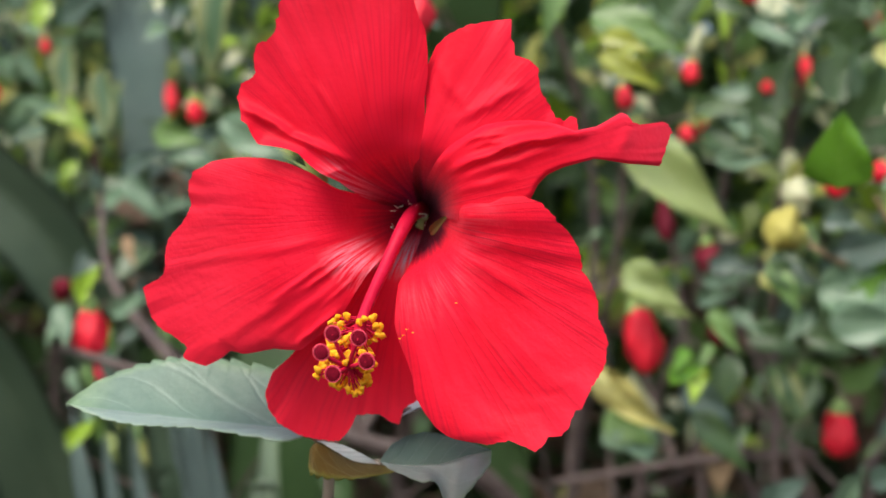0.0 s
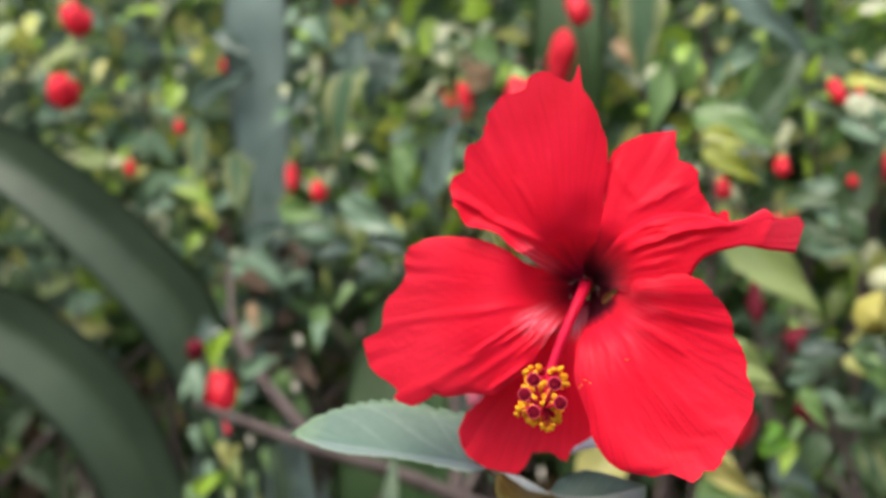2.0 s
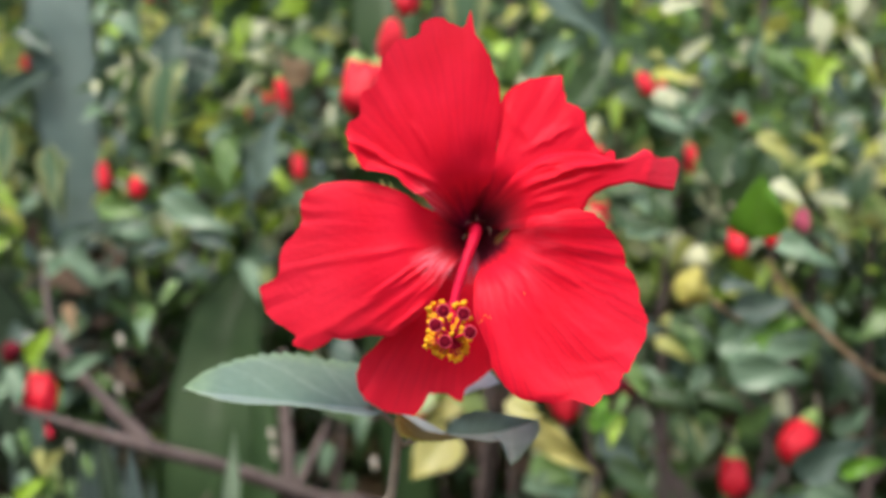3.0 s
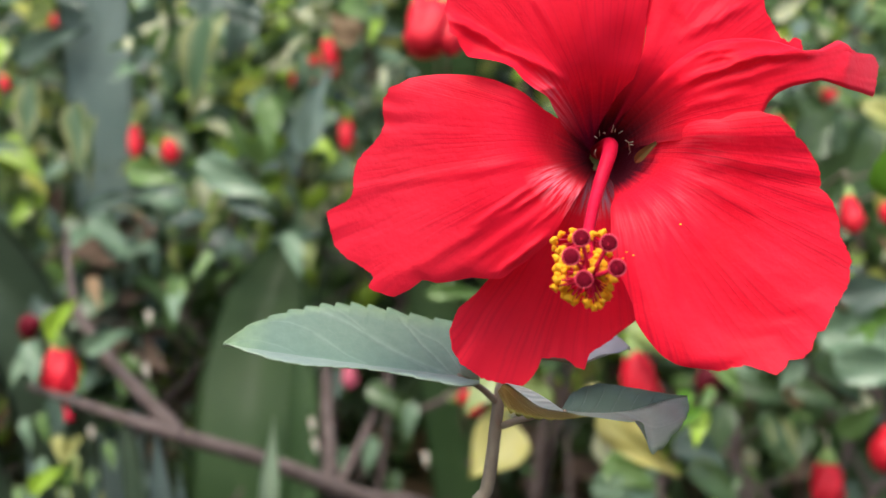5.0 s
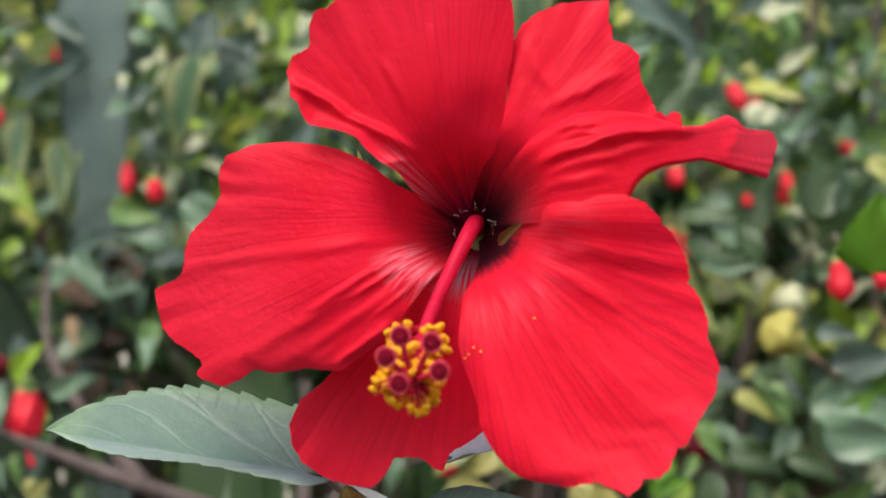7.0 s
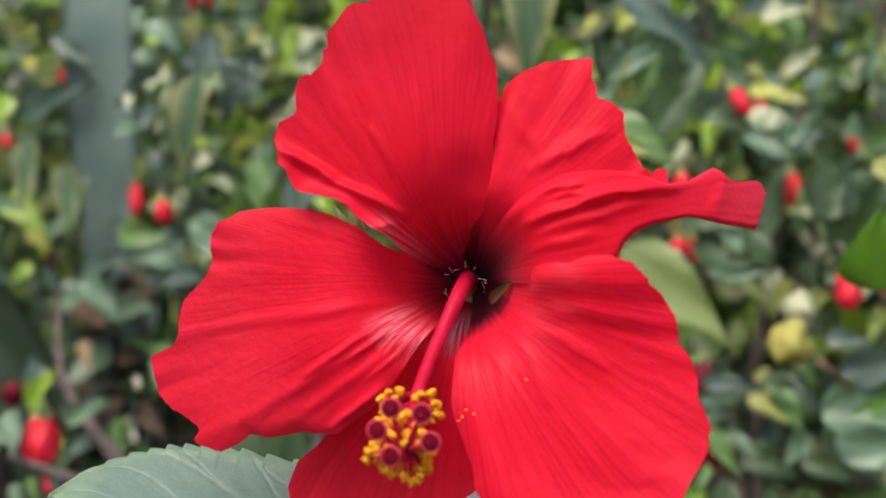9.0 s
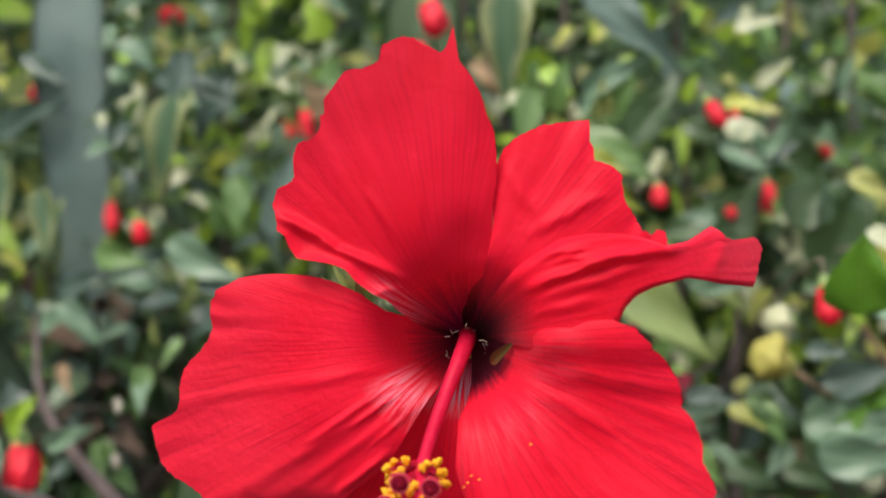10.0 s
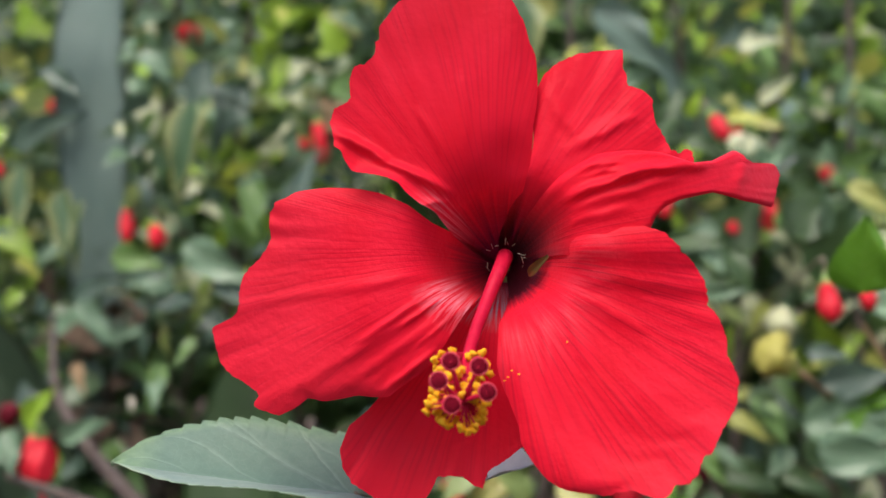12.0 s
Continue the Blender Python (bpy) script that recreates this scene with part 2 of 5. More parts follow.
LIME = plain_material("lime_bud", (0.42, 0.48, 0.1), (0.62, 0.62, 0.2), 90, 0.55, 0.25, 0.3, 0.001, 0.2)
BLADE = plain_material("grey_green_blade", (0.065, 0.11, 0.064), (0.116, 0.168, 0.103), 12, 0.4, 0.35, 0.2, 0.002)
BLADEP = plain_material("pale_green_blade", (0.22, 0.32, 0.2), (0.33, 0.43, 0.29), 12, 0.5, 0.3, 0.2, 0.002)
BLADEB = plain_material("blue_grey_blade", (0.21, 0.305, 0.275), (0.31, 0.41, 0.37), 12, 0.6, 0.25, 0.2, 0.002)
BLADEG = plain_material("green_blade", (0.052, 0.115, 0.035), (0.092, 0.165, 0.058), 12, 0.45, 0.4, 0.2, 0.002)
TWIG = plain_material("brown_twig", (0.085, 0.064, 0.057), (0.165, 0.13, 0.117), 90, 0.8, 0.2, 0.8, 0.002)
STEM = plain_material("grey_brown_stem", (0.18, 0.148, 0.112), (0.3, 0.255, 0.185), 120, 0.6)
# pale underside of the bronze rim; elsewhere sky sheen put into the base colour
UNDERSHEEN = plain_material("pale_underside_and_sky_sheen", (0.55, 0.6, 0.58), (0.68, 0.72, 0.7), 200, 0.5, 0.4, 0.2, 0.0004, 0.2)
BRONZE = leaf_material("bronze_young_leaf", (0.1, 0.055, 0.012), (0.17, 0.13, 0.03), (0.22, 0.2, 0.08), 0.35, 0.15, 0.6, 0.4, (0.36, 0.38, 0.06))
BUDRED = plain_material("red_bud", (0.72, 0.01, 0.028), (0.88, 0.03, 0.055), 120, 0.5, 0.3, 0.4, 0.001, 0.15)
BRACT = plain_material("dull_green_bract", (0.05, 0.06, 0.012), (0.16, 0.03, 0.015), 200, 0.6, 0.2, 0.2, 0.0001)
PINK = plain_material("faded_pink_bud", (0.32, 0.05, 0.09), (0.5, 0.12, 0.16), 120, 0.6, 0.2, 0.4, 0.001, 0.1)
MAROON = plain_material("maroon_bud", (0.12, 0.006, 0.018), (0.24, 0.015, 0.03), 120, 0.6, 0.2, 0.4, 0.001, 0.1)
CALYX = plain_material("green_calyx", (0.16, 0.27, 0.06), (0.32, 0.42, 0.15), 120, 0.5)
SOIL = plain_material("dark_soil", (0.03, 0.022, 0.015), (0.09, 0.065, 0.045), 25, 0.95, 0.1, 1.0, 0.01)


# Building helpers
def part(name, bm, material, parent=None, label=""):
    me = bpy.data.meshes.new(name)
    bm.to_mesh(me)
    bm.free()
    for p in me.polygons:
        p.use_smooth = True
    for mat in material if isinstance(material, (list, tuple)) else (material,):
        me.materials.append(mat)
    ob = new(name, me)
    ob.parent = parent
    return tagged(ob, label) if label else ob


def thing(name, place, label, category, group="", kind=""):
    ob = new(name)
    ob.location = place
    ob.empty_display_size = 0.01
    return tagged(ob, label, category, group, kind)


def local(parent, bm):
    bmesh.ops.translate(bm, verts=bm.verts, vec=-parent.location)
    return bm


def spline(points, n):
    """n places along a smooth line through the points."""
    p = [Vector(v) for v in points]
    p = [2 * p[0] - p[1], *p, 2 * p[-1] - p[-2]]
    out = []
    for i in range(n):
        f = i / (n - 1) * (len(p) - 3)
        k = min(int(f), len(p) - 4)
        t = f - k
        a, b, c, d = p[k:k + 4]
        out.append(0.5 * (2 * b + (c - a) * t + (2 * a - 5 * b + 4 * c - d) * t * t + (3 * b - a - 3 * c + d) * t ** 3))
    return out


def tube(points, radii, n=16, sides=8, rough=0.0):
    """A round stalk through the points, its radius going from value to value."""
    bm = bmesh.new()
    line = spline(points, n)
    rings = []
    for i, c in enumerate(line):
        d = (line[min(i + 1, n - 1)] - line[max(i - 1, 0)]).normalized()
        u = d.cross(Vector((0.3, 0.1, 1))).normalized()
        w = d.cross(u)
        f = i / (n - 1) * (len(radii) - 1)
        k = min(int(f), len(radii) - 2)
        r = radii[k] + (radii[k + 1] - radii[k]) * (f - k)
        r *= 1 + rough * noise.noise(c * 120)
        rings.append([bm.verts.new(c + r * (math.cos(a) * u + math.sin(a) * w)) for a in [2 * math.pi * j / sides for j in range(sides)]])
    for p, q in zip(rings, rings[1:]):
        for j in range(sides):
            bm.faces.new((p[j], p[(j + 1) % sides], q[(j + 1) % sides], q[j]))
    bm.faces.new(rings[0][::-1])
    bm.faces.new(rings[-1])
    bmesh.ops.recalc_face_normals(bm, faces=bm.faces)
    return bm


def leaf_shape(length, width, nu=14, nv=6, bend=0.15, fold=0.25, teeth=0, tooth=0.06, wave=0.03, seed=0, widest=0.36, broad=False, sides=None, shares=(1.0, 1.0)):
    """A leaf along +y with its face to +z: drooping by bend, folded along the midrib, with a toothed edge."""
    bm = bmesh.new()
    uvl = bm.loops.layers.uv.new()
    rows, coords = [], {}
    for i in range(nu + 1):
        u = i / nu
        shape = (u / widest) ** 0.62 * math.exp(0.62 * (1 - u / widest)) if u > 0 else 0
        half = width / 2 * max(0.004, min(1, shape) * 1.12 * (1 - u ** 2.3) ** 0.95)
        if broad:
            half = width / 2 * max(0.004, min(1, (u / 0.07)) ** 0.5 * (1 - max(0, (u - 0.3) / 0.7) ** 3.2) ** 0.9)
        notch = tooth * (1 - (u * teeth + 0.25 * math.sin(9 * u + seed)) % 1) ** 1.4 * min(1, 6 * u) if teeth and broad else 0.0
        if teeth and not broad:
            half *= 1 + tooth * (0.75 + 0.5 * math.sin(23 * u + seed)) * (abs(math.sin(math.pi * (u * teeth + 0.3 * math.sin(9 * u + seed)))) - 0.6) * min(1, 6 * u)
        row = []
        for j in range(-nv, nv + 1):
            v = j / nv
            x = half * v * shares[v < 0]
            slope = fold if sides is None else sides[0] if v > 0 else sides[1]
            lift = slope * abs(v) ** 1.2 * half * shares[v < 0] - bend * length * u * u + wave * width * math.sin(9 * u + 3 * v + seed) * abs(v)
            lift += (0.0015 if broad else 0.012) * width * math.sin(44 * (u - 0.3 * abs(v)) + seed)
            back = 0.1 * v * v * (1 - u) ** 5 if broad else 0.0
            w = bm.verts.new((x * (1 - notch / shares[v < 0] * abs(v) ** 5), length * (u - back), lift - slope * abs(x) * notch * abs(v) ** 5))
            coords[w] = (v, u)
            row.append(w)
        rows.append(row)
    for p, q in zip(rows, rows[1:]):
        for j in range(2 * nv):
            f = bm.faces.new((p[j], p[j + 1], q[j + 1], q[j]))
            for loop in f.loops:
                loop[uvl].uv = coords[loop.vert]
    return bm


def along(base, tip, roll=0.0, facing=(0, -1, 0.35)):
    """The pose and length of a leaf that runs from base to tip, its face turned to the open side and rolled by degrees."""
    y = Vector(tip) - Vector(base)
    length = y.length
    y.normalize()
    z = Vector(facing)
    z = (z - z.dot(y) * y).normalized()
    x = y.cross(z)
    m = Matrix((x, y, z)).transposed().to_4x4()
    return Matrix.Translation(base) @ m @ Matrix.Rotation(radians(roll), 4, "Y"), length


# The open flower
flower = thing("hibiscus_flower", (0, 0.02, 1.0), "open scarlet hibiscus flower with ruffled petals and a dark throat", "flower")


MIDDLE = Vector((-0.003, 0.0, 1.002))


def between(knots, r):
    """The angle of a petal's edge at r mm from the throat, from (mm, degrees) knots."""
    for (r0, a0), (r1, a1) in zip(knots, knots[1:]):
        if r <= r1:
            t = max(0, (r - r0) / (r1 - r0))
            return a0 + (a1 - a0) * t
    return knots[-1][1]


def sheet(bm, uvl, start, end, reach, shape, seed, dark, offset=0.0, ruffle=0.0019, folds=(), bumps=(), roll=(0.0, 0.0, 0.0), na=150, nr=56):
    """One sheet of a petal between two edges that run out from the throat. shape: depth near the throat, its rise with the square and the fourth power
    of the way out, and its lean to the side and upwards; roll: how far the first edge, the last edge and the outer rim bend back."""
    flat, square, fourth, lean, nod = shape
    first, span = between(start, 30), between(end, 30) - between(start, 30)
    wide = abs(span) / 80
    rows, coords = [], {}
    for i in range(na + 1):
        f = i / na
        k = f * (len(reach) - 1)
        c = min(int(k), len(reach) - 2)
        far = reach[c] + (reach[c + 1] - reach[c]) * (k - c)
        far += 0.35 * noise.noise(Vector((f * 41 * wide, seed, 0))) + 0.25 * noise.noise(Vector((f * 95 * wide, seed, 5)))
        row = []
        for j in range(nr + 1):
            g = (j / nr) ** 0.9
            mm = 1.2 + (far - 1.2) * g
            a0, a1 = between(start, mm), between(end, mm)
            th, r = radians(a0 + (a1 - a0) * f), mm / 1000
            x, z = r * math.cos(th), r * math.sin(th)
            u = (a0 + (a1 - a0) * f - first) / span * wide
            q = r / 0.06
            y = 0.033 * math.exp(-(r / 0.0115) ** 2) + flat * (1 - math.exp(-(r / 0.012) ** 2)) + square * q ** 2 + fourth * q ** 4
            y += lean * x + nod * max(0, z - 0.02) + offset
            grow = min(1, max(0, r - 0.012) / 0.04) * min(1, abs(a1 - a0) * mm / 1900)
            y += ruffle * grow * grow * noise.noise(Vector((u * 4.5 + seed, r * 34, seed)))
            y += 0.0002 * grow * noise.noise(Vector((u * 17 + seed, r * 26, 2.0)))
            y += 0.00022 * grow * (0.3 - abs(noise.noise(Vector((u * 10 + seed, r * 34, 7.0)))))
            y += 0.0001 * grow * noise.noise(Vector((u * 34 + seed, r * 200, 4.0)))
            y += 0.00026 * g ** 7 * grow * math.sin(f * 36 * wide + 2.1 * math.sin(f * 13 + seed) + seed)
            y += roll[0] * max(0, 1 - f / 0.12) ** 2 * min(1, grow * 2.5) + roll[1] * max(0, (f - 0.9) / 0.1) ** 2 * min(1, grow * 2.5) + roll[2] * g ** 10
            x, z = x + MIDDLE.x, z + MIDDLE.z
            for cx, cz, rad, amount in bumps:
                y += amount * math.exp(-((x - cx) ** 2 + (z - cz) ** 2) / rad ** 2)
            for (ax, az), (bx, bz), broad, height in folds:
                dx, dz = bx - ax, bz - az
                t = ((x - ax) * dx + (z - az) * dz) / (dx * dx + dz * dz)
                if 0 < t < 1:
                    off = ((x - ax) * dz - (z - az) * dx) / math.hypot(dx, dz) + 0.0007 * noise.noise(Vector((t * 4, seed, 3)))
                    y -= height * math.sin(math.pi * t) ** 0.6 * math.exp(-(off / broad) ** 2)
            v = bm.verts.new((x, y, z))
            coords[v] = (u + seed * 0.37, r / 0.07 * dark)
            row.append(v)
        rows.append(row)
    for p, q in zip(rows, rows[1:]):
        for j in range(nr):
            face = bm.faces.new((p[j], p[j + 1], q[j + 1], q[j]))
            for loop in face.loops:
                loop[uvl].uv = coords[loop.vert]


def petal(material, *sheets):
    bm = bmesh.new()
    uvl = bm.loops.layers.uv.new()
    for args, extra in sheets:
        sheet(bm, uvl, *args, **extra)
    return part("petal", local(flower, bm), material, flower)


BOTTOM = [61.9, 63.0, 64.2, 65.6, 66.0, 66.4, 67.0, 67.1, 67.2, 67.4, 67.5, 67.6, 67.3, 67.1, 66.9, 66.8, 66.4, 66.1, 65.8, 65.6, 63.6, 60.8, 57.3, 57.0, 56.4, 56.3, 56.1, 55.9, 56.4, 57.0, 57.9, 58.1, 58.4, 54.1, 53.2, 52.5, 51.9, 51.2, 50.6, 49.9, 49.2]
RIGHT = [44.4, 46.0, 47.7, 48.9, 50.0, 50.9, 52.1, 52.7, 53.6, 54.5, 55.2, 56.3, 57.1, 57.9, 56.0, 54.0, 53.2, 52.2, 51.0, 51.3, 51.8, 52.3, 52.3, 52.2, 52.2, 50.7, 49.1, 48.9, 48.7, 48.5, 48.4, 48.3, 48.2, 48.7, 49.1, 49.6, 51.8, 52.6, 52.1, 51.8, 51.5]
FLAP = [64.0, 64.2, 64.5, 64.7, 66.0, 72.0, 73.2, 73.3, 73.4, 72.5, 71.9, 71.3, 70.7, 70.1, 69.4, 68.8, 68.2]
TOP = [46.1, 46.6, 48.0, 49.2, 50.7, 51.1, 51.7, 52.2, 51.6, 51.1, 50.8, 51.0, 52.3, 53.8, 55.0, 55.6, 56.1, 55.6, 54.8, 55.0, 55.4, 55.8, 58.1, 58.2, 60.8, 61.3, 62.0, 62.6, 63.4, 64.5, 64.3, 63.9, 63.5, 63.6, 63.8, 64.0, 67.3, 67.5, 67.8, 68.1, 67.8, 67.4, 65.8, 65.3, 64.3, 63.6, 64.8, 69.8, 61.7, 60.2, 58.6, 56.8, 55.2, 52.7, 49.9, 48.9, 47.0]
LEFT = [51.0, 52.0, 52.9, 53.9, 55.3, 55.4, 55.7, 56.0, 56.2, 55.9, 55.8, 55.6, 55.4, 55.2, 55.4, 55.7, 56.0, 56.6, 57.2, 57.9, 59.1, 60.5, 61.4, 62.0, 62.5, 62.9, 63.2, 63.5, 63.7, 63.9, 64.2, 64.8, 66.0, 71.9, 72.0, 72.0, 72.1, 72.2, 72.3, 72.4, 72.5, 72.1, 71.8, 71.3, 70.5, 69.7, 68.9, 68.2, 67.7, 67.2, 67.1, 69.7, 69.2, 68.4, 67.5, 66.6, 65.7]
LOWER = [34.7, 36.6, 39.2, 39.8, 40.9, 42.0, 42.6, 44.3, 45.5, 46.4, 47.4, 48.3, 49.1, 49.5, 49.9, 50.1, 52.1, 53.4, 54.4, 55.3, 56.3, 56.8, 57.3, 57.7, 58.7, 59.5, 60.2, 61.2, 62.6, 63.0, 63.7, 64.5, 64.7, 64.8, 65.0, 65.1, 65.4, 65.8, 66.2, 66.8, 66.1, 66.7, 67.4, 67.9, 68.3, 67.4, 66.7, 67.3, 67.6, 67.5, 65.2, 63.7, 62.3, 62.0, 61.7, 61.5, 61.2]
petal(REDSTREAK, ((((2, 215), (20, 226), (45, 230), (50, 230), (56, 229), (62, 231)), ((2, 300), (17, 290), (34, 288), (46, 282), (49, 275)), BOTTOM, (0.013, 0.003, 0.0, 0.3, 0.0), 5.0, 1.3), dict(ruffle=0.002)))
petal(TOPGLINT, ((((2, 172), (17, 147), (21, 148), (25, 147), (28, 145), (31, 146), (37, 150), (39, 151), (42, 149), (44, 147)), ((2, 70), (16, 64), (24, 69), (31, 73), (36, 74), (39, 75), (42, 76), (47, 78)), TOP, (-0.011, 0.003, 0.0, 0.0, -0.13), 1.0, 1.1),
    dict(roll=(-0.0028, 0.001, 0.0), bumps=((-0.0185, 1.0115, 0.0035, -0.0022), (0.0005, 1.024, 0.006, 0.002)), folds=(((-0.0425, 1.031), (-0.0285, 1.0238), 0.0012, 0.0022), ((-0.0325, 1.0247), (-0.0122, 1.0156), 0.0011, 0.0019),
    ((-0.0205, 1.0128), (-0.0118, 1.0148), 0.0007, 0.0014), ((-0.0205, 1.0108), (-0.0115, 1.0129), 0.0006, 0.0008), ((-0.0218, 1.0364), (-0.0153, 1.025), 0.001, 0.0006), ((-0.0112, 1.044), (-0.0094, 1.026), 0.0012, 0.0006)))))
petal(RED, ((((2, 112), (9, 82), (16, 66), (22, 68), (28, 71), (35, 76), (40, 76), (44, 75)), ((2, 10), (23, 12), (36, 14), (48, 19), (51, 23)), RIGHT, (-0.0125, 0.008, 0.0, 0.0, 0.0), 2.0, 1.0),
    dict(roll=(0.0015, 0.0, 0.0), folds=(((0.0135, 1.0245), (0.0262, 1.0345), 0.0014, 0.0007), ((0.0182, 1.0272), (0.0312, 1.0348), 0.0012, 0.0008), ((0.009, 1.04), (0.019, 1.026), 0.0016, 0.0006)))),
    ((((2, 66), (14, 50), (23, 48), (29, 45), (33, 43), (37, 39), (42, 34), (46, 30), (51, 24), (56, 23), (63, 24), (64, 23)), ((2, 0), (17, -4), (29, 3), (36, 6), (38, 11), (41, 14), (45, 15), (53, 15), (60, 12), (68, 10)), FLAP, (-0.0165, 0.0, 0.0125, 0.0, 0.0), 2.6, 1.05),
    dict(na=90, roll=(0.0036, 0.0012, 0.0), ruffle=0.0015, folds=(((0.0128, 1.0132), (0.0325, 1.0202), 0.0013, 0.0017), ((0.025, 1.0187), (0.0475, 1.0226), 0.0014, 0.0022), ((0.0538, 1.0155), (0.0577, 1.0255), 0.0014, 0.001),
    ((0.014, 1.0105), (0.0415, 1.0194), 0.0013, 0.0008), ((0.016, 1.0205), (0.028, 1.0222), 0.0008, 0.0007), ((0.0185, 1.0188), (0.031, 1.0212), 0.0007, 0.0006), ((0.013, 1.0075), (0.03, 1.0118), 0.0012, 0.0006)))))
petal(LEFTGLINT, ((((2, 150), (17, 155), (23, 152), (25, 152), (31, 153), (36, 155), (44, 159), (51, 163)), ((2, 250), (17, 243), (24, 242), (30, 241), (35, 238), (40, 235), (43, 234), (48, 226), (55, 221), (57, 218), (61, 218), (66, 217)), LEFT, (-0.010, 0.004, 0.0, 0.0, 0.0), 4.0, 1.4),
    dict(roll=(0.001, 0.0012, 0.0), bumps=((-0.0145, 0.9895, 0.0034, -0.0026), (-0.0105, 0.9885, 0.002, -0.0016), (-0.03, 0.988, 0.01, -0.0015)), folds=(((-0.0365, 0.9795), (-0.0135, 0.9948), 0.0008, 0.0009), ((-0.0535, 0.9674), (-0.0135, 0.992), 0.0014, 0.0005),
    ((-0.044, 0.966), (-0.0125, 0.9882), 0.0013, 0.0006), ((-0.030, 0.9685), (-0.0165, 0.9783), 0.0009, 0.0012), ((-0.0665, 0.989), (-0.016, 0.9968), 0.0015, 0.0006), ((-0.026, 0.9835), (-0.013, 0.9925), 0.0006, 0.0007), ((-0.022, 0.979), (-0.0115, 0.9875), 0.0006, 0.0005)))))
petal(LOWRED, ((((2, 35), (14, 14), (20, 9), (23, 8), (26, 7), (30, 9), (35, 8)), ((2, -72), (10, -75), (14, -81), (17, -87), (22, -88), (27, -89), (31, -87), (36, -84), (41, -82), (45, -82), (49, -80), (54, -77), (57, -74), (59, -70), (61, -66)), LOWER, (-0.011, -0.010, 0.0, 0.0, 0.0), 3.0, 1.0),
    dict(na=190, roll=(0.002, 0.002, 0.0), bumps=((0.0165, 1.001, 0.003, -0.0012), (0.018, 1.005, 0.008, -0.0035), (0.034, 1.009, 0.014, -0.0055)), folds=(((0.0118, 0.9905), (0.0195, 0.9745), 0.0014, 0.0006), ((0.0078, 0.9885), (0.012, 0.961), 0.0016, 0.0006), ((0.0145, 0.992), (0.0325, 0.983), 0.0016, 0.0006), ((0.016, 0.9958), (0.0425, 0.9922), 0.0018, 0.0006)))))

# Staminal column with stigmas and pollen
HUB, END = Vector((-0.0082, -0.0205, 0.9778)), Vector((-0.0085, -0.0350, 0.9672))
column = part("staminal_column", local(flower, tube([(-0.003, 0.034, 1.003), (-0.0014, 0.004, 1.001), (-0.0054, -0.0085, 0.9888), HUB, END], [0.0023, 0.002, 0.00158, 0.0014, 0.0011], 30, 14)), COLUMN, flower, "pinkish red staminal column")
STIGMAS = ((-0.0108, -0.0405, 0.9758), (-0.0048, -0.0398, 0.9748), (-0.0131, -0.0425, 0.9717), (-0.0030, -0.0400, 0.9694), (-0.0103, -0.0428, 0.9668))
for s in STIGMAS:
    s = Vector(s)
    part("style", local(flower, tube([END, END.lerp(s, 0.5) + Vector((0, -0.001, 0)), s], [0.0007, 0.0005, 0.0005], 8, 6)), COLUMN, column)
    bm = bmesh.new()
    bmesh.ops.create_uvsphere(bm, u_segments=14, v_segments=8, radius=0.00175)
    for v in bm.verts:
        v.co *= 1 + 0.12 * noise.noise(v.co * 1500)
    bmesh.ops.scale(bm, verts=bm.verts, vec=(1, 0.22, 1))
    turns = [(math.cos(2 * math.pi * i / 20), math.sin(2 * math.pi * i / 20)) for i in range(20)]
    rim = [[bm.verts.new(((0.00186 + 0.00022 * math.cos(q)) * c, 0.0001 + 0.00024 * math.sin(q), (0.00186 + 0.00022 * math.cos(q)) * d)) for q in (0, 1.26, 2.51, 3.77, 5.03)] for c, d in turns]
    for i in range(20):
        for q in range(5):
            bm.faces.new((rim[i][q], rim[i][(q + 1) % 5], rim[(i + 1) % 20][(q + 1) % 5], rim[(i + 1) % 20][q])).material_index = 1
    bmesh.ops.recalc_face_normals(bm, faces=bm.faces)
    bmesh.ops.translate(bm, verts=bm.verts, vec=s)
    part("stigma", local(flower, bm), (STIGMA, RIM), column, "dark red velvet stigma")
rng = random.Random(4)
AXIS = (END - HUB).normalized()
ACROSS = AXIS.cross(Vector((0, 0, 1))).normalized()
RISE = ACROSS.cross(AXIS)
